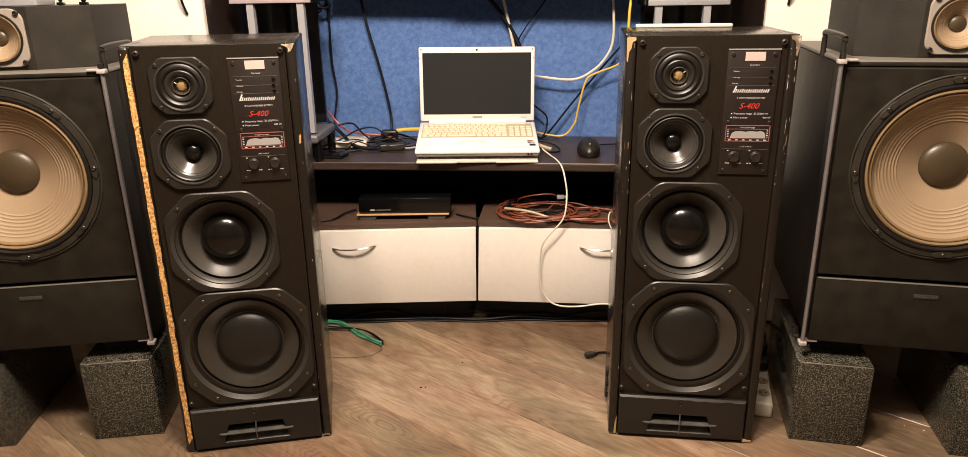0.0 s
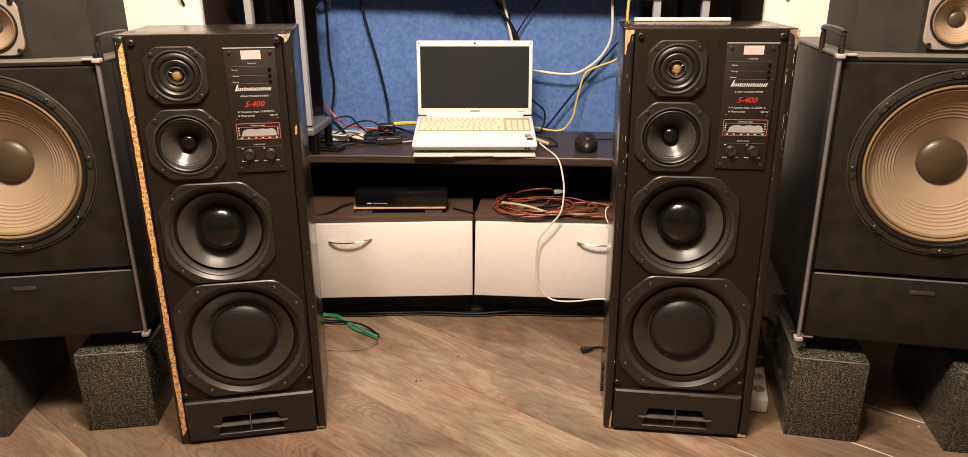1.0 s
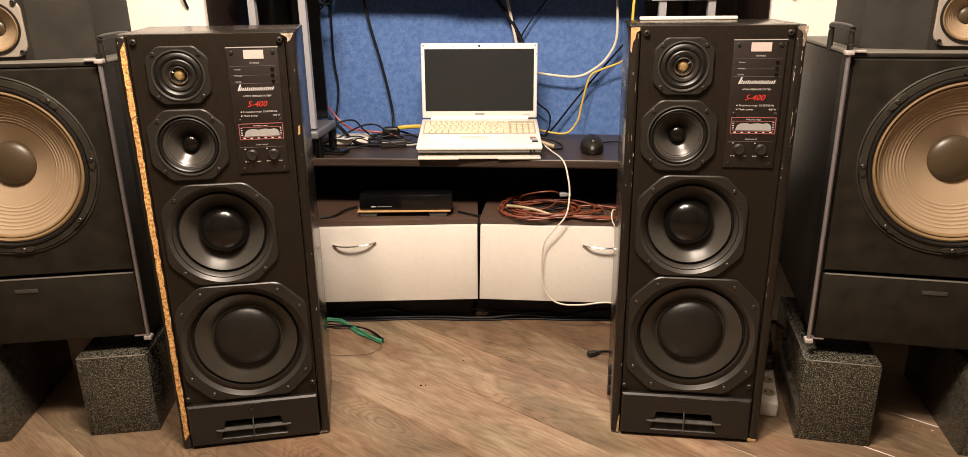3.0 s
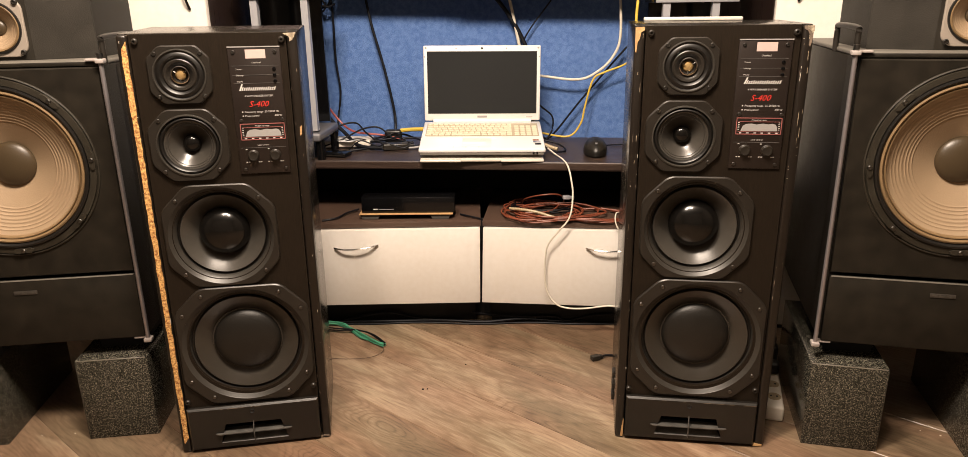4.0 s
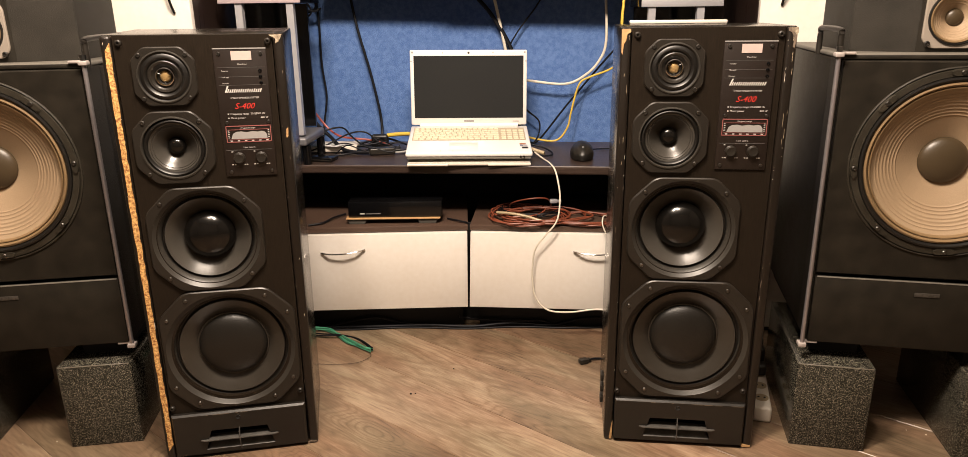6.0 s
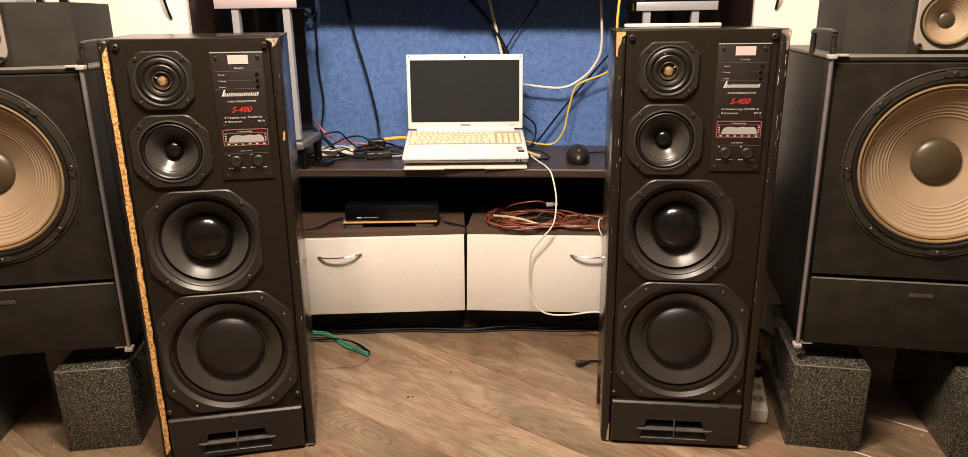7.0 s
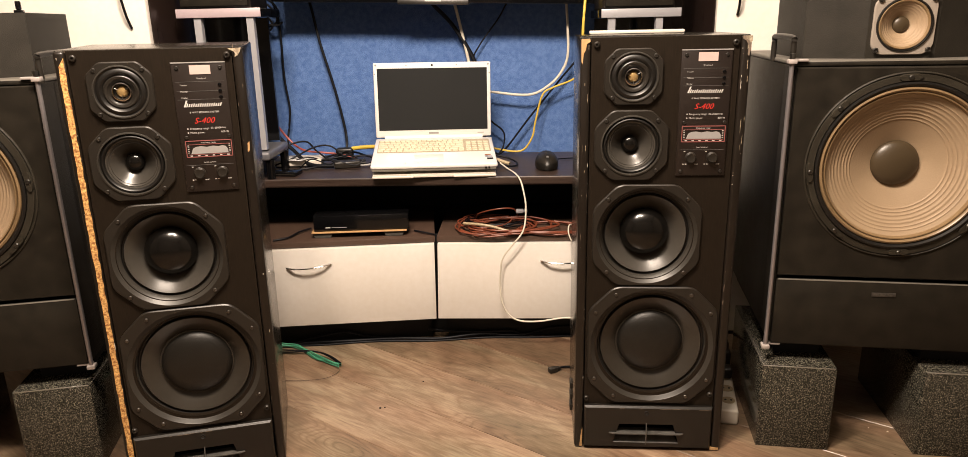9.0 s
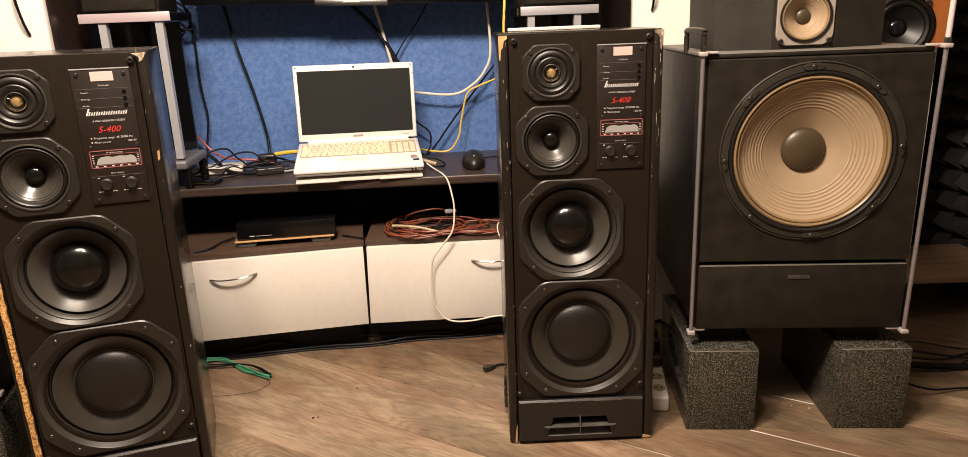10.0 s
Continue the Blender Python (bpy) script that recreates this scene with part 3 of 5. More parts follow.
def tall_cabinet(m, width, inner_right, label):
    """x from 0 to width, front at y = 0; the inner side is dark."""
    ob = thing("tall_cabinet", m, label, "tall cabinet", "tall cabinets of the wall unit")
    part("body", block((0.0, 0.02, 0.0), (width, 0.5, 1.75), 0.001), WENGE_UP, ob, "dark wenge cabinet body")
    door = part("door", block((0.002, 0.0, 0.02), (width - 0.002, 0.0195, 1.745), 0.0015), WHITE, ob, "glossy white cabinet door")
    x = width - 0.052 if inner_right else 0.052
    arc = [(x, -0.003 - 0.022 * math.sin(math.pi * k / 6) ** 0.6, 0.955 + 0.15 * k / 6) for k in range(7)]
    arc = [(a + (0.006 if inner_right else -0.004) * math.cos(math.pi * k / 6) * (1 if inner_right else -1), b, c) for k, (a, b, c) in enumerate(arc)]
    part("handle", tube(arc, 0.0036, n=8, step=5), GLOSSBLACK, door, "dark curved bow handle")
    return ob


tall_cabinet(at(-0.727, 2.20, 0, -4.5) @ at(-0.9, 0), 0.9, True, "tall cabinet with a plain white door and bow handle")
tall_cabinet(at(0.806, 2.18, 0, -4.5), 0.9, False, "tall cabinet with a plain white door and bow handle")

ZONE = Matrix()

# ---- tower loudspeakers ----
TW, TD, TH = 0.333, 0.265, 0.93


def screw(parent, x, z, y, r=0.0042):
    s = part("screw", lathe([(r * 1.05, 0.0), (r, 0.0012), (r * 0.8, 0.0022), (r * 0.35, 0.0022), (r * 0.3, 0.001), (0, 0.001)], 12, x, z, y), STEEL, parent)
    return s


def octa_driver(tower, name, u, z, w, h, cut, hole, surround, cone, cap, cone_mat, cap_mat, screws):
    """A driver with a chamfered square flange; the profiles are (radius, height) from its face."""
    face = -0.0065
    ring = part(name, holed(softened(octagon(w, h, cut), cut * 0.28), hole[0][0], u, z, face, 0.0, 72, 0.0022), PLASTIC, tower, "black driver with an eight-sided flange")
    part("rim", lathe(hole, 72, u, z, face), RING, ring)
    part("surround", lathe(surround, 72, u, z, face), RUBBER, ring, "black rubber surround")
    part("cone", lathe(cone, 72, u, z, face), cone_mat, ring, "dark shiny cone")
    part("dust_cap", lathe(cap, 48, u, z, face), cap_mat, ring, "glossy black dust cap")
    for x, zz in screws:
        screw(ring, u + x, z + zz, face)
    return ring


def logo_bars(parent, x, z, y, w, h, n, material, name, first):
    """A slanted wordmark drawn as plain leaning bars, the first one taller."""
    bm = bmesh.new()
    step = w / n
    zb = z - h / 2
    for k in range(n):
        x0, x1 = x + k * step, x + (k + (0.75 if k == 0 else 0.55)) * step
        top = zb + h * (first if k == 0 else (0.66, 0.74, 0.62)[k % 3])
        vs = [bm.verts.new((p + 0.4 * (q - zb), y, q)) for p, q in ((x0, zb), (x1, zb), (x1, top), (x0, top))]
        bm.faces.new(vs)
    part(name, bm, material, parent)


def tower_speaker(m, label, rng):
    ob = thing("tower_speaker", m, label, "tower speaker", "pair of tower speakers")
    bm = block((0.0, 0.006, 0.004), (0.016, TD, TH), 0.003)
    block((TW - 0.016, 0.006, 0.004), (TW, TD, TH), 0.003, bm=bm)
    block((0.013, 0.006, TH - 0.016), (TW - 0.013, TD, TH - 0.0002), 0.0015, bm=bm)
    block((0.013, 0.02, 0.004), (TW - 0.013, TD, 0.02), bm=bm)
    block((0.016, 0.05, 0.02), (TW - 0.016, TD - 0.001, TH - 0.016), bm=bm)
    part("cabinet", bm, SIDE, ob, "black wood-grain vinyl cabinet")
    bm = pierced(0.0215, 0.3115, 0.076, 0.9285, [(0.167, 0.263, 0.120), (0.1455, 0.5177, 0.098), (0.1065, 0.7122, 0.0605), (0.1065, 0.8513, 0.048)], 0.0, 0.02)
    part("baffle", bm, BAFFLE, ob, "black wood-grain front baffle")
    for x0, x1 in ((0.0, 0.020), (0.313, TW)):
        part("side_rail", block((x0, -0.006, 0.0), (x1, 0.03, TH - 0.002), 0.006, 3), VINYL, ob, "rounded black edge rail with scuffs")
    part("foot_board", block((0.02, 0.02, 0.0), (TW - 0.02, TD - 0.02, 0.006)), DARK, ob)

    # tweeter
    tw = octa_driver(ob, "tweeter", 0.1065, 0.8513, 0.117, 0.112, 0.024,
                     [(0.050, 0.0), (0.0495, 0.0016), (0.0475, 0.002), (0.046, 0.0)],
                     [(0.046, 0.0), (0.044, -0.001), (0.041, 0.0015), (0.037, 0.002), (0.034, 0.0), (0.032, -0.003)],
                     [(0.032, -0.003), (0.029, -0.001), (0.025, -0.002), (0.0205, -0.0075), (0.018, -0.009), (0.0165, -0.006), (0.0155, -0.006), (0.0145, -0.012), (0.011, -0.013)],
                     cap_profile(0.011, 0.006, -0.013), PLASTIC, GOLD, [(sx * 0.042, sz * 0.0412) for sx in (-1, 1) for sz in (-1, 1)])
    part("trim_ring", lathe([(0.0178, -0.0085), (0.0175, -0.0035), (0.0158, -0.0028), (0.0150, -0.006)], 40, 0.1065, 0.8513, -0.0065), CHROME, tw, "thin bright trim ring")
    for k in range(3):
        a = math.pi * (0.17 + 2 * k / 3)
        c, s = math.cos(a), math.sin(a)
        pts = [(0.1065 + q * c, -0.0065 + d, 0.8513 + q * s) for q, d in ((0.016, 0.006), (0.012, 0.005), (0.008, 0.0055))]
        part("spoke", tube(pts, 0.0009, n=6, step=2), STEEL, tw)
    # midrange
    octa_driver(ob, "midrange_driver", 0.1065, 0.7122, 0.151, 0.1455, 0.036,
                [(0.063, 0.0), (0.0625, 0.0015), (0.060, 0.002), (0.0585, -0.001), (0.058, -0.004)],
                [(0.058, -0.004), (0.056, -0.001), (0.0535, 0.0), (0.051, -0.002), (0.0495, -0.006)],
                [(0.0495, -0.006), (0.0465, -0.0075), (0.0455, -0.0070), (0.0425, -0.010), (0.0415, -0.0095), (0.034, -0.0165), (0.024, -0.027), (0.0165, -0.032)],
                cap_profile(0.0178, 0.013, -0.029), GLOSSCONE, CAP, [(sx * 0.052, sz * 0.0515) for sx in (-1, 1) for sz in (-1, 1)])
    # upper woofer
    octa_driver(ob, "upper_woofer", 0.1455, 0.5177, 0.228, 0.2245, 0.052,
                [(0.1065, 0.0), (0.1055, -0.0012), (0.0985, -0.0075), (0.0935, -0.0145), (0.0920, -0.0185)],
                [(0.0920, -0.0185), (0.0905, -0.0235), (0.0885, -0.0240), (0.0870, -0.0200)],
                [(0.0870, -0.0200), (0.0855, -0.0175), (0.077, -0.0240), (0.068, -0.0320), (0.051, -0.0455)],
                cap_profile(0.0525, 0.034, -0.0425, 14), CONE, CAP, [(sx * 0.082, sz * 0.081) for sx in (-1, 1) for sz in (-1, 1)])
    # bass woofer
    octa_driver(ob, "bass_woofer", 0.167, 0.2610, 0.282, 0.282, 0.056,
                [(0.1345, 0.0), (0.1335, -0.0012), (0.1255, -0.0065), (0.1195, -0.0135), (0.1180, -0.0175)],
                [(0.1180, -0.0175), (0.1165, -0.0225), (0.1140, -0.0230), (0.1120, -0.0190)],
                [(0.1120, -0.0190), (0.1105, -0.0165), (0.100, -0.0215), (0.090, -0.0270), (0.0765, -0.0360), (0.0755, -0.0335), (0.0735, -0.0335), (0.0728, -0.0355)],
                cap_profile(0.0732, 0.026, -0.0350, 14), DARKCONE, MATTCAP,
                [(sx * a, sz * b) for sx in (-1, 1) for sz in (-1, 1) for a, b in ((0.081, 0.123), (0.1245, 0.0805))])
    # grille sockets
    for x, z in ((0.032, 0.915), (0.303, 0.915), (0.026, 0.128), (0.303, 0.142)):
        part("grille_socket", lathe([(0.0065, 0.0), (0.006, 0.004), (0.004, 0.006), (0.0025, 0.006), (0.0022, 0.003), (0, 0.003)], 16, x, z, 0.0), PLASTIC, ob)

    # terminal and control plate
    pl = part("control_plate", block((0.199, -0.0035, 0.649), (0.298, 0.004, 0.9025), 0.0008), PLATE, ob, "dark brown control plate with white print")
    py = -0.0042
    part("edge_line", block((0.199, -0.0044, 0.9012), (0.2985, -0.0034, 0.9032)), GREYP, pl)
    part("sticker", block((0.232, -0.0044, 0.880), (0.270, -0.0034, 0.897)), PINK, pl, "pale pink blank sticker")
    for zz in (0.872 - 0.006, 0.848, 0.832):
        part("rule", block((0.204, -0.0040, zz - 0.0003), (0.293, -0.0034, zz + 0.0003)), GREYD, pl)
    part("lettering", letters("Overload", 0.0046, 0.251, 0.872, py), PRINT, pl)
    for txt, zz in (("Tweeter", 0.8595), ("Midrange", 0.8475), ("Woofer", 0.8355)):
        part("lettering", letters(txt, 0.0037, 0.211, zz, py, "LEFT"), PRINT, pl)
        part("indicator", lathe([(0.0036, 0), (0.0034, 0.0015), (0.0022, 0.002), (0.0018, 0.001), (0, 0.0015)], 14, 0.284, zz, -0.0035), GLOSSBLACK, pl, "dark round indicator lamp")
    logo_bars(pl, 0.2135, 0.8225, py, 0.070, 0.0095, 17, PRINT, "wordmark", 1.35)
    part("lettering", letters("4 WAY SPEAKER SYSTEM", 0.0050, 0.250, 0.807, py), PRINT, pl)
    part("lettering", letters("S-400", 0.0165, 0.2475, 0.7905, py, "CENTER", 0.35), RED, pl, "red slanted lettering")
    part("lettering", letters("Frequency range  25-25000 Hz", 0.0053, 0.2195, 0.7755, py, "LEFT"), PRINT, pl)
    part("lettering", letters("Music power", 0.0053, 0.2195, 0.7675, py, "LEFT"), PRINT, pl)
    part("lettering", letters("400 W", 0.0053, 0.2915, 0.7675, py, "RIGHT"), PRINT, pl)
    for zz in (0.7755, 0.7675):
        part("bullet", block((0.2145, py, zz - 0.0011), (0.2167, py + 0.0006, zz + 0.0011)), PRINT, pl)
    # frequency chart
    for lo, hi in (((0.207, 0.7505), (0.294, 0.752)), ((0.207, 0.7185), (0.294, 0.720)), ((0.207, 0.7185), (0.2085, 0.752)), ((0.2925, 0.7185), (0.294, 0.752)), ((0.211, 0.7435), (0.290, 0.7443)), ((0.211, 0.7235), (0.290, 0.7243))):
        part("chart_line", block((lo[0], -0.0043, lo[1]), (hi[0], -0.0033, hi[1])), ROSE, pl)
    chart = [(0.216, 0.7255), (0.286, 0.7255), (0.2855, 0.733), (0.282, 0.7385), (0.276, 0.7405), (0.268, 0.739), (0.258, 0.7405), (0.246, 0.7385), (0.236, 0.7405), (0.226, 0.7395), (0.220, 0.736)]
    bm = bmesh.new()
    bm.faces.new([bm.verts.new((x, py, z)) for x, z in chart])
    part("chart_curve", bm, GREYP, pl)
    part("lettering", letters("Frequency range", 0.0042, 0.250, 0.7473, py), PRINT, pl)
    for k in range(5):
        part("scale_mark", block((0.2105, py, 0.7275 + k * 0.0035), (0.2135, py + 0.0006, 0.7285 + k * 0.0035)), PRINT, pl)
        part("scale_mark", block((0.2875, py, 0.7275 + k * 0.0035), (0.2905, py + 0.0006, 0.7285 + k * 0.0035)), PRINT, pl)
    for k in range(6):
        part("scale_mark", block((0.214 + k * 0.0138, py, 0.7207), (0.2185 + k * 0.0138, py + 0.0006, 0.7225)), PRINT, pl)
    part("lettering", letters("Level control", 0.0042, 0.249, 0.708, py), PRINT, pl)
    part("rule", block((0.204, -0.0040, 0.7024), (0.293, -0.0034, 0.703)), GREYD, pl)
    for x in (0.2275, 0.2705):
        k = part("knob", lathe([(0.0115, 0.0), (0.0112, 0.004), (0.0105, 0.0045), (0.0098, 0.0075), (0.0088, 0.0085), (0.0070, 0.0080), (0, 0.0076)], 28, x, 0.687, -0.0035), PLASTIC, pl, "black rotary knob")
        for dx, dz in ((-0.014, -0.014), (-0.009, -0.014), (0.010, -0.014), (0.014, -0.014), (-0.0125, 0.0125)):
            part("dial_mark", block((x + dx - 0.0016, py, 0.687 + dz - 0.0007), (x + dx + 0.0016, py + 0.0006, 0.687 + dz + 0.0007)), PRINT, pl)
    for x, z in ((0.209, 0.8925), (0.288, 0.8925), (0.211, 0.7585), (0.291, 0.7585), (0.209, 0.658), (0.289, 0.658)):
        screw(pl, x, z, -0.0035, 0.0036)

    # bass port panel
    po = part("port_panel", framed([(0.0215, 0.006), (0.3105, 0.006), (0.3105, 0.1125), (0.0215, 0.1125)], [(0.088, 0.0195), (0.238, 0.0195), (0.224, 0.068), (0.102, 0.068)], -0.012, 0.019, 0.004), PANEL, ob, "black plastic bass port panel")
    bm = bmesh.new()
    bm.faces.new([bm.verts.new(v) for v in ((0.0885, -0.0115, 0.0197), (0.2375, -0.0115, 0.0197), (0.224, 0.016, 0.0385), (0.102, 0.016, 0.0385))])
    r = bmesh.ops.extrude_face_region(bm, geom=list(bm.faces))
    for v in r["geom"]:
        if isinstance(v, bmesh.types.BMVert):
            v.co.z -= 0.003
            v.co.y += 0.002
    # upward slope coloured lighter for the light it catches
    part("port_ramp", bm, FIN, po, "sloping port lip, greyed for the light it faces")
    bm = bmesh.new()
    vs = [bm.verts.new((x, y, z)) for z in (0.0445, 0.0465) for x, y in ((0.078, -0.0145), (0.088, -0.0185), (0.238, -0.0185), (0.248, -0.0145), (0.226, 0.010), (0.100, 0.010))]
    bm.faces.new(vs[:6][::-1])
    bm.faces.new(vs[6:])
    for k in range(6):
        bm.faces.new((vs[k], vs[(k + 1) % 6], vs[6 + (k + 1) % 6], vs[6 + k]))
    part("port_fin", bm, FIN, po, "thin worn horizontal fin across the port")
    part("port_post", tube([(0.1635, -0.0125, 0.071), (0.1632, -0.0175, 0.058), (0.1630, -0.0195, 0.046), (0.1632, -0.0175, 0.032), (0.1635, -0.0135, 0.0165)], 0.0014, n=6, step=3), FIN, po, "thin upright bar")
    for k in range(7):
        x = rng.uniform(0.03, 0.30)
        part("scratch", chip(ragged(x, x + rng.uniform(0.006, 0.03), 0.1068, 0.1082, rng, 4, 0.4), -0.0118, 0.0005), SCUFF, po)
    part("socket", lathe([(0.0055, 0.0), (0.005, 0.0015), (0.0035, 0.0005), (0, -0.002)], 16, 0.163, 0.0965, -0.012), DARK, po)
    # wear on the rails
    for k in range(34):
        x = rng.choice((0.0055, 0.0165, 0.0172, 0.3146, 0.316, 0.3262))
        z = rng.uniform(0.06, 0.92)
        hgt = rng.choice((0.0015, 0.002, 0.003, 0.005, 0.009, 0.018))
        part("scratch", chip(ragged(x, x + rng.uniform(0.0010, 0.0019), z, z + hgt, rng, 4, 0.4), -0.0056, 0.0005), SCUFF if k % 3 else GREYWHITE, ob)
    for k in range(16):
        x = rng.uniform(0.005, 0.31)
        part("scratch", chip(ragged(x, x + rng.uniform(0.003, 0.022), TH - 0.0045, TH - 0.0022, rng, 4, 0.4), 0.0055, 0.0006), SCUFF, ob)
    return ob


rng = random.Random(4)
LT = pose(-0.6467, 1.5042, 0.0010, 1.02, 0.33, 12.49)
RT = pose(0.3503, 1.5883, 0.0011, 0.21, 0.05, -5.84)
left_tower = tower_speaker(LT, "black four-way tower speaker with bare chipboard down one edge", rng)
right_tower = tower_speaker(RT, "black four-way tower speaker with chipped bare top corners", rng)
part("bare_edge", chip(ragged(0.0065, 0.0185, 0.024, 0.916, rng, 60, 0.16), -0.0062, 0.0012), CHIP, left_tower, "exposed orange chipboard edge")
part("chip", chip([(0.306, 0.927), (0.331, 0.928), (0.328, 0.921), (0.324, 0.914), (0.318, 0.911), (0.319, 0.918), (0.317, 0.921)], -0.006, 0.0012), CREAM, left_tower, "bare wood chip")
part("chip", chip(ragged(0.322, 0.329, 0.724, 0.746, rng, 5, 0.3), -0.006, 0.0012), RAW, left_tower, "bare wood chip")
part("chip", chip([(0.312, 0.006), (0.33, 0.005), (0.329, 0.008), (0.318, 0.010)], -0.006, 0.0012), SCUFF, left_tower, "bare wood chip")
part("chip", chip([(0.001, 0.926), (0.018, 0.927), (0.019, 0.921), (0.012, 0.917), (0.010, 0.905), (0.006, 0.898), (0.004, 0.878), (0.0015, 0.882)], -0.006, 0.0012), RAW, right_tower, "bare wood chip")
part("chip", chip([(0.314, 0.927), (0.331, 0.927), (0.331, 0.905), (0.328, 0.888), (0.325, 0.892), (0.326, 0.908), (0.321, 0.918), (0.315, 0.921)], -0.006, 0.0010), SCUFF, right_tower, "scuffed bare corner")
part("chip", chip([(0.012, 0.004), (0.0175, 0.004), (0.0185, 0.050), (0.0165, 0.045), (0.014, 0.03)], -0.006, 0.0012), RAW, right_tower, "bare wood chip")
part("chip", chip([(0.31, 0.002), (0.33, 0.002), (0.33, 0.007), (0.312, 0.009)], -0.006, 0.0012), RAW, right_tower, "bare wood chip")
for x, z, w, h in ((0.3255, 0.862, 0.0022, 0.020), (0.3275, 0.838, 0.0016, 0.012), (0.3240, 0.902, 0.0030, 0.010), (0.3215, 0.735, 0.0014, 0.030), (0.3262, 0.712, 0.0018, 0.022), (0.3235, 0.700, 0.0012, 0.014), (0.3280, 0.760, 0.0012, 0.010)):
    part("scratch", chip(ragged(x, x + w, z, z + h, rng, 6, 0.45), -0.0058, 0.0006), CREAM, right_tower)
part("chip", chip([(0.320, 0.9275), (0.332, 0.9275), (0.3325, 0.917), (0.329, 0.914), (0.326, 0.919), (0.321, 0.921)], -0.0068, 0.0006), CREAM, right_tower, "bare cream corner")
for x, z, h in ((0.0085, 0.835, 0.006), (0.0142, 0.800, 0.020), (0.0122, 0.700, 0.015), (0.0105, 0.655, 0.008), (0.0152, 0.905, 0.010)):
    part("scratch", chip(ragged(x, x + 0.0016, z, z + h, rng, 5, 0.4), -0.0058, 0.0006), CREAM, right_tower)
# a white strip lies along the top of one tower
solo("plastic_strip", block((0.034, 0.245, TH + 0.0005), (0.250, 0.262, TH + 0.008), 0.002), GREYWHITE, "white plastic trim strip lying on a speaker", "strip", m=RT)

# ---- large loudspeakers on granite blocks ----
BW, BD = 0.478, 0.565
ZB, ZM0, ZM1, ZT = 0.247, 0.4035, 0.4130, 0.8635


def bass_cabinet(m, label, rod_up, handles, cu):
    ob = thing("bass_speaker", m, label, "speaker", "pair of large bass speakers")
    bm = block((0.008, 0.09, ZB), (BW - 0.008, BD, ZT), 0.004)
    part("body", bm, BOX, ob, "matt black cabinet")
    for lo, hi in (((0.008, 0.016, ZB), (0.026, 0.1, ZT)), ((BW - 0.026, 0.016, ZB), (BW - 0.008, 0.1, ZT)), ((0.02, 0.016, ZT - 0.018), (BW - 0.02, 0.1, ZT - 0.0005)), ((0.02, 0.016, ZB + 0.0005), (BW - 0.02, 0.1, ZB + 0.02))):
        part("rim_board", block(lo, hi), BOX, ob)
    part("top_board", block((0.008, 0.012, ZT), (BW - 0.008, BD, ZT + 0.010), 0.004, 3), BOXTOP, ob, "pale grey top board")
    part("top_lip", block((0.010, 0.0085, ZT + 0.0004), (BW - 0.010, 0.0116, ZT + 0.0085), 0.001), BOX, ob)
    part("foot", block((0.03, 0.05, 0.2065), (0.13, BD - 0.03, ZB)), DARK, ob)
    part("foot", block((BW - 0.13, 0.05, 0.2065), (BW - 0.03, BD - 0.03, ZB)), DARK, ob)
    cz = 0.658
    w = BW - 0.02
    rect = [(0.010 + w - cu, ZM1 - cz), (0.010 + w - cu, ZT - 0.002 - cz), (0.010 - cu, ZT - 0.002 - cz), (0.010 - cu, ZM1 - cz)]
    part("front_panel", holed(rect, 0.170, cu, cz, 0.0, 0.0155, 96, 0.003), BOX, ob, "matt black front panel")
    part("lower_panel", block((0.010, 0.0, ZB + 0.002), (BW - 0.010, 0.0155, ZM0), 0.003), BOX, ob, "plain black lower panel")
    # highlight on the panel's upper bevel, drawn as a pale strip
    part("edge_highlight", block((0.014, -0.0006, ZM0 - 0.0012), (BW - 0.014, 0.012, ZM0 + 0.0006), 0.0005), BOXTOP, ob, "pale strip for the highlight on the lower panel's upper edge")
    part("logo_plate", block((0.2095, -0.0016, 0.3710), (0.2580, 0.002, 0.3800), 0.0006), shader("dull_nameplate", (0.11, 0.10, 0.088), 0.35, metal=0.5, other=(0.05, 0.046, 0.04), amount=2.0, scale=300, fine=600), ob, "small silver nameplate")
    # woofer
    wf = part("woofer", lathe([(0.1945, 0.0), (0.194, 0.003), (0.192, 0.004), (0.1890, 0.0015), (0.188, 0.005), (0.176, 0.0055), (0.1745, 0.004)], 96, cu, cz, 0.0), RIM, ob, "black cast woofer rim with bolts")
    part("gasket", lathe([(0.1745, 0.004), (0.174, 0.0085), (0.170, 0.0095), (0.166, 0.007), (0.165, 0.002)], 96, cu, cz, 0.0), RUBBER, wf)
    part("surround", lathe([(0.165, 0.002), (0.1635, 0.006), (0.1600, 0.0075), (0.1565, 0.004), (0.1555, 0.0), (0.1540, 0.004), (0.1520, 0.0035), (0.1505, -0.001), (0.1495, -0.004)], 96, cu, cz, 0.0), SURROUND, wf, "brown rolled surround")
    prof = []
    n = 60
    for k in range(n + 1):
        f = k / n
        r = 0.1495 - (0.1495 - 0.046) * f
        d = -0.004 - 0.048 * (f ** 0.92)
        near = min(abs(f - c) for c in (0.10, 0.17, 0.24, 0.31, 0.38, 0.45, 0.52))
        prof.append((r, d + (0.0011 if near < 0.011 else 0.0)))
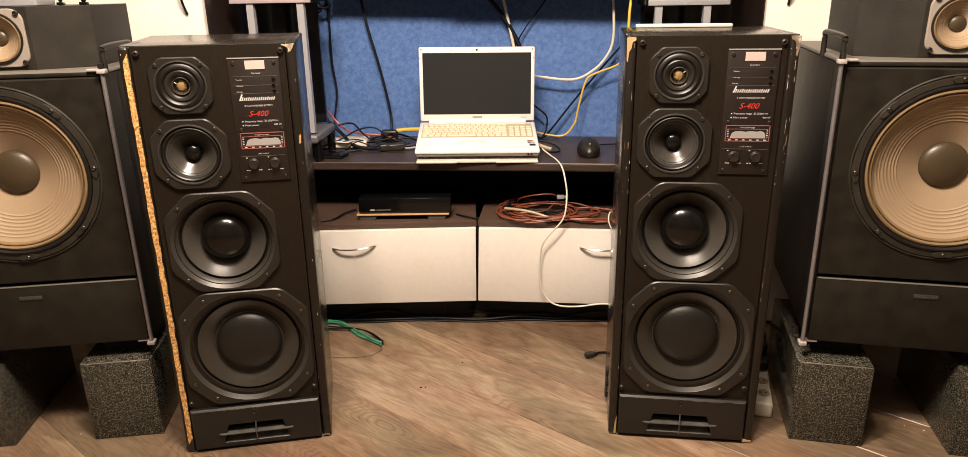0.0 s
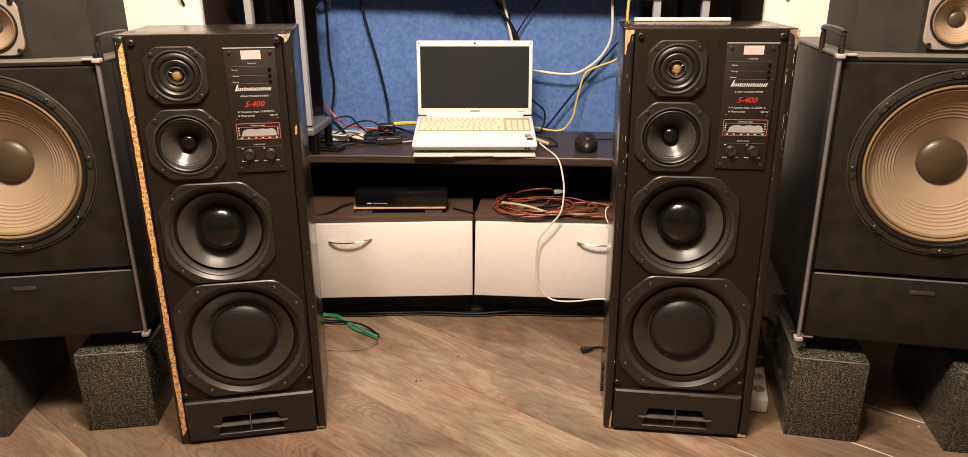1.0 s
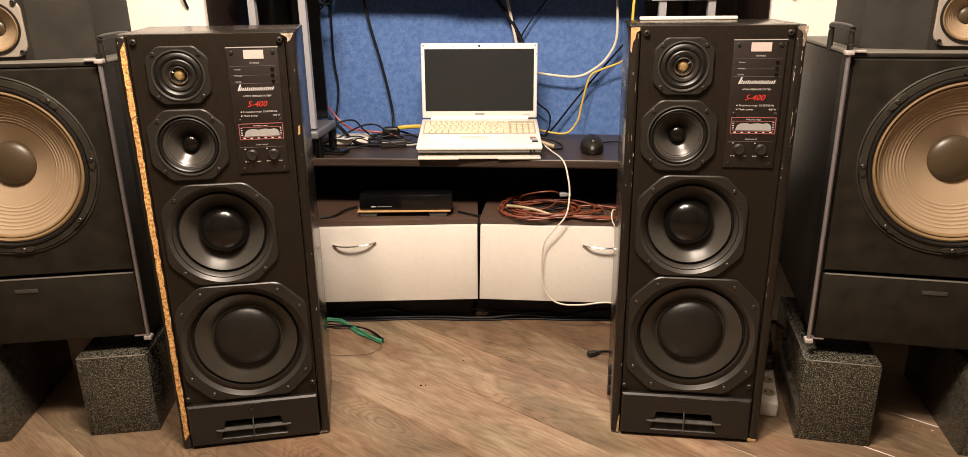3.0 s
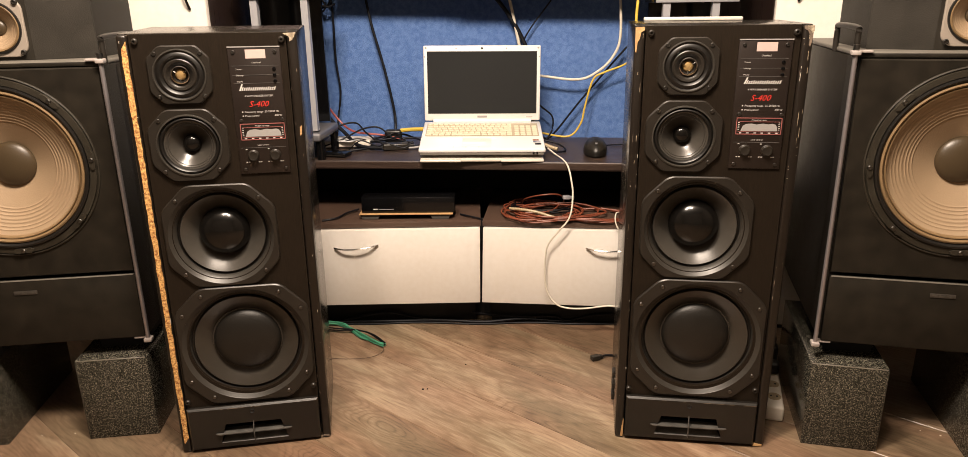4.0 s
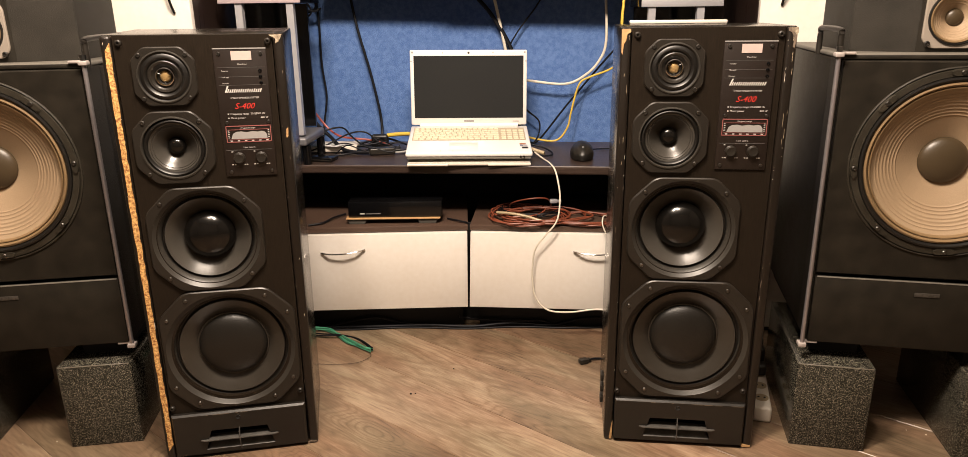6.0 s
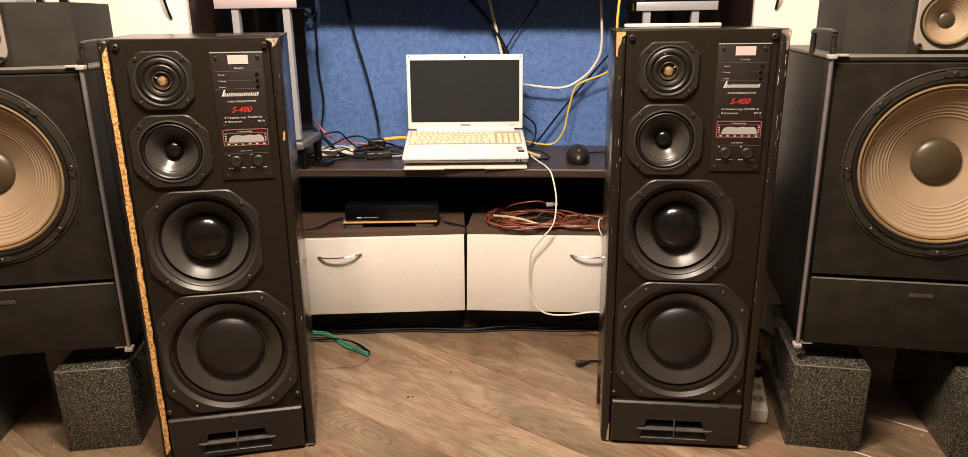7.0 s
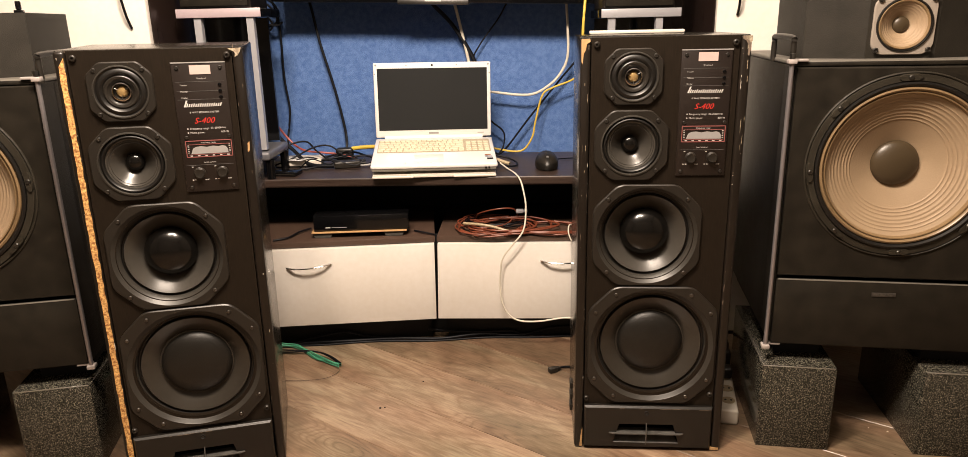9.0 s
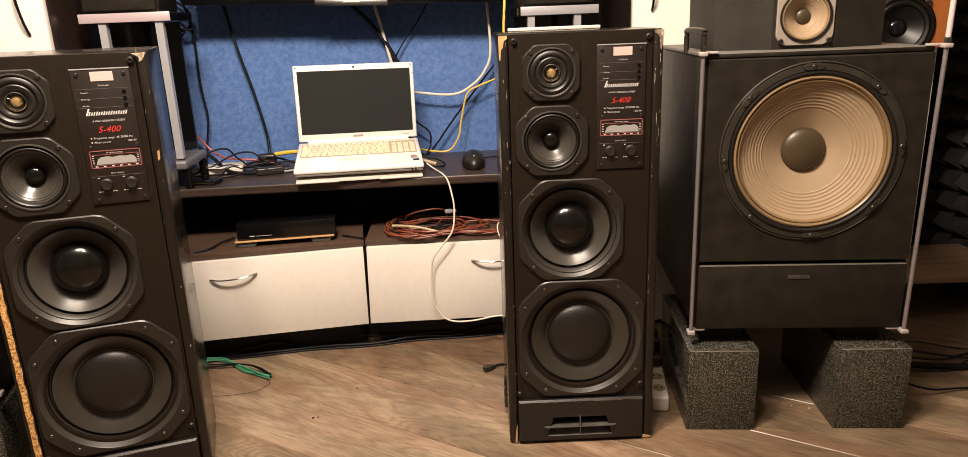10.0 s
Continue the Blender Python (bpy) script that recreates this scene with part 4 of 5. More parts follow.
    part("cone", lathe(prof, 96, cu, cz, 0.0), BEIGE, wf, "tan ribbed paper cone")
    part("dust_cap", lathe(cap_profile(0.0480, 0.020, -0.050, 12), 64, cu, cz, 0.0), BROWNCAP, wf, "dark brown domed dust cap")
    for k in range(8):
        a = math.pi * (k / 4 + 0.02)
        x, z = cu + 0.183 * math.cos(a), cz + 0.183 * math.sin(a)
        t = Vector((-math.sin(a), 0, math.cos(a)))
        o = Vector((math.cos(a), 0, math.sin(a)))
        lug = bmesh.new()
        prev = None
        for s, wid in ((-0.021, 0.003), (-0.014, 0.008), (0.014, 0.008), (0.021, 0.003)):
            c = Vector((x, 0, z)) + t * s
            ring = [lug.verts.new(c + o * q + Vector((0, -hh, 0))) for q, hh in ((-wid, 0.003), (-wid * 0.8, 0.0085), (wid * 0.6, 0.0085), (wid, 0.001))]
            if prev:
                for j in range(3):
                    lug.faces.new((prev[j], prev[j + 1], ring[j + 1], ring[j]))
            prev = ring
        part("lug", lug, RIM, wf)
        screw(wf, x, z, -0.0085, 0.005)
    # corner rods with clamps
    for x, far in ((0.0, False), (BW, True)):
        top = ZT + 0.026
        foot_x, top_x = (x - 0.005, x + 0.005) if far and rod_up else (x - 0.002, x - 0.002)
        part("corner_rod", tube([(foot_x, -0.006, 0.242), (top_x, -0.006, top)], 0.0046, n=16, step=2), ROD, ob, "thin grey metal corner rod")
        s = -1 if far else 1
        if far and rod_up:
            part("rod_extension", tube([(top_x, -0.006, top), (top_x + 0.006, -0.006, ZT + 0.42)], 0.0054, n=14, step=2), PALEROD, ob, "whitish rod screwed onto the corner rod")
        for z, x in ((0.2445, foot_x), (ZT + 0.0105, top_x)):
            c = part("clamp", block((x - 0.0085, -0.015, z - 0.0045), (x + 0.0085, 0.006, z + 0.0045), 0.002), CLAMP, ob, "pale cast metal clamp")
            part("arm", block((min(x, x + s * 0.034), 0.002, z - 0.001), (max(x, x + s * 0.034), 0.014, z + 0.0045), 0.002), CLAMP, c)
            if z > 0.5:
                part("nut", tube([(x, -0.006, z + 0.006), (x, -0.006, z + 0.016)], 0.0065, n=8, step=1), STEEL, c)
    # carrying handles on the top edges
    for x in handles:
        pts = [(x, 0.030, ZT), (x, 0.030, ZT + 0.044), (x, 0.042, ZT + 0.056), (x, 0.195, ZT + 0.056), (x, 0.207, ZT + 0.044), (x, 0.207, ZT)]
        part("handle", tube(pts, 0.0062, n=12, step=5), PLASTIC, ob, "black bent-bar carrying handle")
    return ob


RB = at(0.7857, 1.5924, 0, -10.98)
LB = at(-1.2023, 1.5097, 0, 10.32)
bass_cabinet(RB, "large matt black bass speaker with a tan woofer", True, (0.006,), 0.2365)
bass_cabinet(LB, "large matt black bass speaker with a tan woofer", False, (BW - 0.006,), BW - 0.2365)


def mid_box(m, label, mirror):
    ob = thing("midrange_box", m, label, "speaker", "midrange boxes on the bass speakers")
    z0, z1 = ZT + 0.0105, 1.004
    y = 0.078

    def side(x):
        return BW - x if mirror else x

    cu, cz = side(0.228), 0.941
    bm = bmesh.new()
    outline = [(0.0465, 0.118), (0.160, 0.0781), (0.160, 0.1008), (0.2965, 0.1008), (0.2965, 0.0781), (0.410, 0.118), (0.410, 0.34), (0.038, 0.34)]
    f = bm.faces.new([bm.verts.new((side(x), yy, z0)) for x, yy in outline])
    r = bmesh.ops.extrude_face_region(bm, geom=[f])
    for v in r["geom"]:
        if isinstance(v, bmesh.types.BMVert):
            v.co.z = z1
    part("body", bm, MIDBOX, ob, "matt black box with slanted front facets")
    xa, xb = sorted((side(0.1602) - cu, side(0.2963) - cu))
    part("front_panel", holed([(xb, z0 - cz), (xb, z1 - cz), (xa, z1 - cz), (xa, z0 - cz)], 0.053, cu, cz, y, 0.1006, 72, 0.0005), MIDBOX, ob)
    fl = part("driver", holed(softened(octagon(0.120, 0.120, 0.016), 0.010), 0.0545, cu, cz, y - 0.006, y + 0.001), FLANGE, ob, "midrange driver with a silver flange")
    part("gasket", lathe([(0.0545, 0.0), (0.054, 0.003), (0.0515, 0.0035), (0.0500, 0.001)], 64, cu, cz, y - 0.006), RUBBER, fl)
    part("surround", lathe([(0.0500, 0.001), (0.0482, 0.003), (0.0458, 0.002), (0.0442, -0.001)], 64, cu, cz, y - 0.006), SURROUND, fl)
    prof = [(0.0442 - 0.0282 * k / 24, -0.001 - 0.021 * k / 24 + (0.0006 if k % 4 == 2 and k < 18 else 0)) for k in range(25)]
    part("cone", lathe(prof, 64, cu, cz, y - 0.006), BEIGE, fl, "tan paper cone")
    part("dust_cap", lathe(cap_profile(0.0168, 0.009, -0.022), 40, cu, cz, y - 0.006), BROWNCAP, fl, "brown domed dust cap")
    for sx in (-1, 1):
        for sz in (-1, 1):
            part("bolt", lathe([(0.0055, 0), (0.0055, 0.004), (0.0035, 0.005), (0.003, 0.003), (0, 0.003)], 14, cu + sx * 0.0505, cz + sz * 0.0505, y - 0.006), PLASTIC, fl)
    return ob


mid_box(RB, "matt black midrange speaker box on the bass speaker", False)
mid_box(LB, "matt black midrange speaker box on the bass speaker", True)
# small terminals on top of one box
for x, w in ((0.345, 0.013), (0.392, 0.016)):
    bm = block((x, 0.17, 1.0042), (x + w, 0.19, 1.011), 0.002)
    block((x + 0.003, 0.174, 1.011), (x + w - 0.003, 0.186, 1.03), 0.003, bm=bm)
    solo("cable_clip", bm, GLOSSBLACK, "small black clip on the speaker box", "clip", "clips on the speaker box", m=LB)
solo("tweeter_box", block((0.19, 0.16, 1.0042), (0.31, 0.26, 1.09), 0.004), SILVER, "small grey tweeter housing on the speaker box", "speaker", m=LB)


def granite_block(m):
    ob = thing("granite_block", m, "dark speckled granite block under a bass speaker", "stone block", "granite blocks under the speakers")
    part("stone", block((0, 0, 0), (0.159, 0.36, 0.206), 0.002, 2), GRANITE, ob)
    # the polished edge's glint, put in as a thin pale strip
    part("edge_glint", block((0.003, -0.0003, 0.2040), (0.156, 0.0017, 0.2063), 0.0005, 1), GLINT, ob, "pale strip for the glint on the polished front edge")


granite_block(at(0.7723, 1.5666, 0, -11.01))
granite_block(at(1.1103, 1.5079, 0, -10.18))
granite_block(at(-0.8942, 1.5492, 0, 9.45))
granite_block(at(-1.231, 1.497, 0, 9.7))

ZONE = NICHE
# ---- laptop on its stand ----
LAP = pose(-0.1658, 2.2215, 0.5187, 0, 0.55, 1.33) @ Matrix.Translation((0, 0, -0.515))


def laptop_stand():
    ob = thing("laptop_stand", LAP, "white plastic laptop tray with a notched front lip", "laptop stand")
    bm = block((0.004, 0.012, 0.5155), (0.366, 0.235, 0.5245), 0.003)
    for v in bm.verts:
        if v.co.z > 0.52:
            v.co.z += 0.17 * v.co.y
    part("tray", bm, GREYWHITE, ob)
    for x0, x1 in ((0.004, 0.125), (0.24, 0.366)):
        part("lip", block((x0, -0.006, 0.5158), (x1, 0.010, 0.5235), 0.003, 3), GREYWHITE, ob, "raised white front lip")
    part("bridge", block((0.12, 0.002, 0.5165), (0.245, 0.012, 0.5235), 0.0015), GREYWHITE, ob)
    return ob


laptop_stand()


def laptop():
    ob = thing("laptop", LAP, "open white laptop with yellowed keys and dark screen", "laptop")
    W, D = 0.371, 0.240
    bm = block((0, 0, 0.5420), (W, D, 0.5545), 0.0045, 3)
    for v in bm.verts:
        v.co.z += 0.175 * v.co.y
    base = part("base", bm, LAPTOP, ob, "white palm rest and base")
    bm = block((0.004, 0.003, 0.5345), (W - 0.004, D - 0.004, 0.5422), 0.002)
    for v in bm.verts:
        v.co.z += 0.175 * v.co.y
    # lower half coloured grey for the shadow that falls on it
    part("lower_case", bm, UNDERSIDE, ob, "lower half of the base, its shadow put in as grey")
    tilt = Matrix.Translation((0, 0, 0.5552)) @ Matrix.Rotation(math.atan(0.175), 4, "X")
    well = block((0.012, 0.105, -0.0004), (0.359, 0.218, 0.0008), 0.0006)
    well.transform(tilt)
    kb = part("keyboard", well, KEYWELL, base, "cream keyboard with a number pad")
    shared = {}

    def key(x, y, w, d=0.0148):
        k = (round(w, 4), d)
        if k not in shared:
            b = block((0, 0, 0), (w, d, 0.0024), 0.0011, 1)
            shared[k] = finish("key", b, KEYCAP)
        o = new("key", shared[k])
        o.parent = kb
        o.matrix_basis = tilt @ Matrix.Translation((x, y, 0.0009))

    rows = [(0.198, [0.0137] * 16, 0.011), (0.1785, [0.0158] * 13 + [0.034], 0.0148), (0.160, [0.026] + [0.0158] * 12 + [0.0238], 0.0148), (0.1415, [0.030] + [0.0158] * 11 + [0.0378], 0.0148),
            (0.123, [0.022] + [0.0158] * 11 + [0.0246, 0.0158], 0.0148), (0.1065, [0.0158] * 4 + [0.088] + [0.0158] * 5, 0.0135)]
    for y, ws, d in rows:
        total = sum(ws)
        gap = (0.262 - total) / (len(ws) - 1)
        x = 0.015
        for w in ws:
            key(x, y, w, d)
            x += w + gap
    for j, y in enumerate((0.1065, 0.123, 0.1415, 0.160, 0.1785)):
        for k in range(4):
            key(0.2845 + k * 0.0185, y, 0.0146, 0.0128 if j == 0 else 0.0138)
    pad = block((0.125, 0.02, -0.0003), (0.213, 0.085, 0.0001), 0.0001)
    pad.transform(tilt)
    part("touchpad", pad, LAPTOP, base)
    for x, y, w, d, mt in ((0.337, 0.066, 0.018, 0.009, ORANGE), (0.337, 0.050, 0.022, 0.012, SILVER), (0.342, 0.032, 0.018, 0.012, CABLE), (0.337, 0.052, 0.010, 0.008, BLUE)):
        s = block((x, y, 0.0), (x + w, y + d, 0.0008))
        s.transform(tilt)
        part("sticker", s, mt, base, "small printed sticker")
    for x in (0.10, 0.137, 0.175):
        led = block((x, 0.012, 0.0), (x + 0.002, 0.016, 0.0006))
        led.transform(tilt)
        part("indicator", led, GREYP, base)
    for x in (0.336, 0.346):
        part("jack", lathe([(0.003, 0.0006), (0.0022, 0.0006), (0.002, -0.001), (0, -0.001)], 12, x, 0.542, 0.0), GLOSSBLACK, base)
    # lid, leaning back
    lid_m = Matrix.Translation((0, 0.226, 0.589)) @ Matrix.Rotation(radians(-3.5), 4, "X")
    H = 0.244
    b = block((0.002, 0.0, 0.012), (W - 0.002, 0.009, H), 0.004, 3)
    b.transform(lid_m)
    lid = part("lid", b, LAPTOP, ob, "white screen bezel")
    b = block((0.0135, -0.0006, 0.034), (W - 0.0135, 0.004, 0.2265))
    b.transform(lid_m)
    part("screen", b, SCREEN, lid, "dark switched-off screen")
    b = block((0.170, -0.0007, 0.0215), (0.201, 0.002, 0.0275))
    b.transform(lid_m)
    part("logo_bar", b, GREYP, lid)
    b = block((0.325, -0.0005, 0.0220), (0.345, 0.002, 0.0245))
    b.transform(lid_m)
    part("label_bar", b, CLAMP, lid)
    for x, r, z in ((W / 2, 0.0035, 0.2355), (0.010, 0.003, 0.237), (W - 0.010, 0.003, 0.237), (0.105, 0.002, 0.2355), (0.262, 0.002, 0.2355), (0.006, 0.002, 0.21), (W - 0.006, 0.002, 0.21)):
        b = lathe([(r, 0.0008), (r * 0.6, 0.0009), (0, 0.0009)], 14, x, z, 0.0)
        b.transform(lid_m)
        part("webcam" if r > 0.0034 else "bumper", b, PLASTIC if r > 0.0034 else GREYP, lid)
    b = tube([(0.03, 0.229, 0.598), (0.341, 0.229, 0.598)], 0.0085, n=14, step=4)
    part("hinge", b, LAPTOP, ob, "white hinge barrel")
    return ob


laptop()


def mouse():
    ob = thing("computer_mouse", at(0.358, 2.272, 0.5155, -4) @ Matrix.Diagonal((1.12, 1.1, 1.32, 1)), "black wireless computer mouse on the worktop", "mouse")

    def hull(keep, lift, name, material, label=""):
        bm = bmesh.new()
        bmesh.ops.create_uvsphere(bm, u_segments=32, v_segments=20, radius=1)
        for v in bm.verts:
            x, y, z = v.co
            z = max(z, -0.25)
            waist = 0.034 - 0.004 * y * y + 0.002 * y - 0.003 * math.exp(-((y + 0.1) / 0.35) ** 2)
            v.co = Vector((x * (waist + lift), 0.056 + y * (0.056 + lift), 0.0095 + z * (0.029 + lift if z > 0 else 0.036) * (1 + 0.16 * y)))
        bmesh.ops.delete(bm, geom=[f for f in bm.faces if not keep(f.calc_center_median())], context="FACES")
        return part(name, bm, material, ob, label)

    hull(lambda c: True, 0.0, "shell", MATTCAP)
    hull(lambda c: c.x < -0.0035 and c.y < 0.05 and c.z > 0.016, 0.0008, "left_button", PLASTIC)
    hull(lambda c: c.x > 0.0035 and c.y < 0.05 and c.z > 0.016, 0.0008, "right_button", PLASTIC)
    bm = bmesh.new()
    bmesh.ops.create_cone(bm, cap_ends=True, segments=20, radius1=0.009, radius2=0.009, depth=0.006, matrix=Matrix.Translation((0, 0.026, 0.0265)) @ Matrix.Rotation(math.pi / 2, 4, "Y"))
    part("wheel", bm, RUBBER, ob)
    return ob


mouse()

# ---- open shelf ----
SETTOP = at(-0.3445, 2.226, -0.0005, 0.4)
st = thing("media_player", SETTOP @ Matrix.Translation((0, 0, -0.006)), "slim black media player with a glossy front", "media player")
part("case", block((0.0, 0.0, 0.3708), (0.281, 0.055, 0.4185), 0.003), GLOSSBLACK, st)
part("front", block((0.002, -0.004, 0.3725), (0.279, 0.001, 0.417), 0.0015), GLOSSBLACK, st, "glossy black front panel")
part("logo_bar", block((0.036, -0.0048, 0.3815), (0.050, -0.0035, 0.3845)), PRINT, st)
part("label_bar", block((0.054, -0.0048, 0.382), (0.098, -0.0035, 0.3835)), GREYP, st)
solo("wooden_board", block((-0.006, -0.012, 0.3670), (0.275, 0.07, 0.3705), 0.0012), RAW, "thin pale plywood board under the media player", "board", m=SETTOP @ Matrix.Translation((0, 0, -0.006)))
for x0, x1 in ((-0.004, 0.056), (0.206, 0.268)):
    bm = block((x0, -0.006, 0.3457), (x1, 0.12, 0.3605), 0.002)
    for v in bm.verts:
        if v.co.z < 0.353:
            v.co.x += 0.006 if v.co.x < (x0 + x1) / 2 else -0.006
    solo("foam_block", bm, shader("grey_foam", (0.085, 0.078, 0.066), 0.9, other=(0.06, 0.054, 0.046), fine=300, bump=0.5), "grey foam packing block under the media player", "block", "foam blocks", m=SETTOP)

rng = random.Random(11)


def coil(name, cx, cy, z, rx, ry, turns, r, material, label, wob=0.2, phase=0.0):
    pts = []
    for k in range(turns * 10):
        a = 2 * math.pi * k / 10 + phase
        q = 1 + wob * rng.uniform(-1, 1) * 0.6
        pts.append((cx + rx * q * math.cos(a), cy - 0.012 + ry * q * math.sin(a), z - 0.003 + r + 0.0010 * k / turns + rng.uniform(0, 0.006)))
    return cable(name, pts, r, material, label, "cable", "coiled cables on the shelf", 4)


for cx, cy, z, rx, ry, turns, r, ph in ((0.19, 2.28, 0.346, 0.115, 0.095, 3, 0.0024, 0.0), (0.25, 2.27, 0.350, 0.130, 0.085, 4, 0.0024, 1.0), (0.22, 2.26, 0.353, 0.10, 0.07, 3, 0.0024, 2.6), (0.36, 2.235, 0.347, 0.095, 0.06, 3, 0.0023, 2.0), (0.17, 2.31, 0.352, 0.075, 0.075, 2, 0.0022, 3.3)):
    coil("coiled_cable", cx, cy, z, rx, ry, turns, r, CABLEO, "coiled orange-brown cable on the open shelf", 0.2, ph)
coil("coiled_cable", 0.21, 2.33, 0.352, 0.09, 0.07, 3, 0.0022, CABLE, "coiled dark cable under the orange coil", 0.3, 0.6)
cable("arched_cable", [(0.14, 2.36, 0.35), (0.15, 2.32, 0.38), (0.20, 2.28, 0.402), (0.25, 2.29, 0.40), (0.27, 2.33, 0.37), (0.26, 2.36, 0.35)], 0.0023, CABLEO, "orange-brown cable arching over the coil")
cable("plug_lead", [(0.10, 2.24, 0.372), (0.145, 2.215, 0.374), (0.185, 2.20, 0.370), (0.215, 2.185, 0.364), (0.24, 2.18, 0.358)], 0.0042, CABLEC, "cream plug lead lying on the coil")
bm = block((0.262, 2.285, 0.385), (0.285, 2.30, 0.397), 0.003)
block((0.285, 2.288, 0.387), (0.297, 2.297, 0.395), 0.001, bm=bm)
solo("silver_connector", bm, SILVER, "small silver cable connector on the coil", "connector")
cable("black_lead", [(-0.46, 2.20, 0.349), (-0.42, 2.22, 0.351), (-0.40, 2.27, 0.352), (-0.37, 2.31, 0.352)], 0.003, CABLE, "thin black lead on the open shelf")
cable("black_lead", [(-0.05, 2.26, 0.349), (-0.02, 2.23, 0.351), (0.01, 2.21, 0.350), (0.015, 2.20, 0.350)], 0.0025, CABLE, "thin black lead on the open shelf")
cable("white_lead", [(0.43, 2.19, 0.368), (0.408, 2.165, 0.378), (0.402, 2.145, 0.36), (0.412, 2.134, 0.335), (0.435, 2.128, 0.31)], 0.002, CABLEW, "thin white lead hanging over the shelf edge")

# ---- stands beside the niche ----


def stand(m, width, z_top, posts, label, front):
    ob = thing("equipment_stand", m, label, "stand", "silver equipment stands on the worktop")
    D = 0.20
    part("top_plate", block((0, 0.004, z_top - 0.0235), (width, D, z_top - 0.001), 0.001), GLOSSBLACK, ob, "black top plate")
    part("front_trim", block((0, 0.0, z_top - 0.024), (width, 0.0038, z_top), 0.001), front, ob, "silver front edge")
    part("base_plate", block((0.0, -0.012, 0.573), (width - 0.012, D, 0.598), 0.007, 3), DULLMETAL, ob, "dull grey rounded base plate")
    for x in posts:
        bm = bmesh.new()
        q = [bm.verts.new((x + dx, yy, z)) for z in (z_top - 0.0245, 0.6035) for dx, yy in ((-0.010, 0.006), (0.010, 0.006), (0.010, 0.026), (-0.010, 0.026))]
        for j in range(4):
            bm.faces.new((q[j], q[(j + 1) % 4], q[4 + (j + 1) % 4], q[4 + j]))
        bm.faces.new(q[:4])
        bm.faces.new(q[4:])
        part("post", bm, SILVER, ob, "flat silver post")
    for x in (0.03, width - 0.02):
        for y in (0.012, D - 0.03):
            part("foot", tube([(x, y, 0.5158), (x, y, 0.5725)], 0.013, n=14, step=1), GLOSSBLACK, ob, "round black foot")
    part("back_plate", block((0.01, D - 0.012, 0.6035), (width - 0.035, D, z_top - 0.0245)), GLOSSBLACK, ob, "black back plate")
    return ob


stand(at(-0.684, 2.285, 0, -2.0), 0.236, 1.003, (0.056, 0.203), "silver and black equipment stand with a pinkish edge", PINKSILVER)
stand(at(0.507, 2.262, 0, -2.0), 0.226, 0.979, (0.031, 0.166), "silver and black equipment stand on the worktop", SILVER)
for mm, z, w in ((at(-0.676, 2.29, 0, -2.0), 1.0035, 0.20), (at(0.514, 2.27, 0, -2.0), 0.9795, 0.205)):
    ob = thing("small_speaker", mm, "small black speaker standing on the silver stand", "speaker", "small speakers on the stands")
    part("cabinet", block((0, 0.01, z), (w, 0.17, z + 0.3), 0.003), VINYL, ob)
    part("grille", block((0.006, 0.0, z + 0.006), (w - 0.006, 0.0095, z + 0.294), 0.003), BOX, ob, "black cloth grille")

# ---- television over the niche ----
tv = thing("television", at(-0.47, 2.515, 1.026, -4.5) @ pose(0, 0, 0, 0, 1.6, 0), "flat black television above the niche", "television")
part("case", block((0.0, 0.006, 0.0), (1.0, 0.06, 0.60), 0.004), PLASTIC, tv)
part("bezel", block((0.0, 0.0, 0.0), (1.0, 0.0058, 0.032), 0.002), GLOSSBLACK, tv, "glossy black bottom bezel")
part("screen", block((0.02, 0.002, 0.033), (0.98, 0.0056, 0.58)), SCREEN, tv)
part("chin", block((0.39, -0.006, -0.006), (0.61, 0.012, 0.012), 0.003), STEEL, tv, "dull metal strip under the bezel")
part("logo_bar", block((0.475, -0.0068, 0.0035), (0.525, -0.0055, 0.0105)), PRINT, tv)
part("bracket", block((0.4, 0.06, 0.2), (0.6, 0.128, 0.4)), DARK, tv)

# ---- cables on the blue wall and the worktop ----
HANG = "cables hanging on the blue wall"
cable("hanging_cable", [(-0.385, 2.63, 1.06), (-0.375, 2.645, 1.006), (-0.356, 2.645, 0.896), (-0.318, 2.642, 0.741), (-0.292, 2.635, 0.60), (-0.288, 2.60, 0.522)], 0.0046, CABLE, "thick black cable hanging down the blue wall", group=HANG)
cable("hanging_cable", [(-0.50, 2.62, 1.05), (-0.486, 2.65, 0.957), (-0.486, 2.652, 0.783), (-0.478, 2.652, 0.677), (-0.491, 2.640, 0.58), (-0.49, 2.60, 0.522)], 0.0036, CABLE, "thin black cable hanging down the blue wall", group=HANG)
cable("hanging_cable", [(0.070, 2.585, 1.07), (0.094, 2.595, 1.011), (0.130, 2.598, 0.854), (0.145, 2.597, 0.763), (0.15, 2.58, 0.60), (0.15, 2.56, 0.522)], 0.0050, CABLEW, "thick white cable hanging behind the laptop", group=HANG)
cable("hanging_cable", [(-0.02, 2.59, 1.06), (0.023, 2.60, 1.012), (0.094, 2.600, 0.933), (0.165, 2.594, 0.80), (0.18, 2.58, 0.62), (0.18, 2.56, 0.522)], 0.0068, CABLE, "thick black cable hanging behind the laptop", group=HANG)
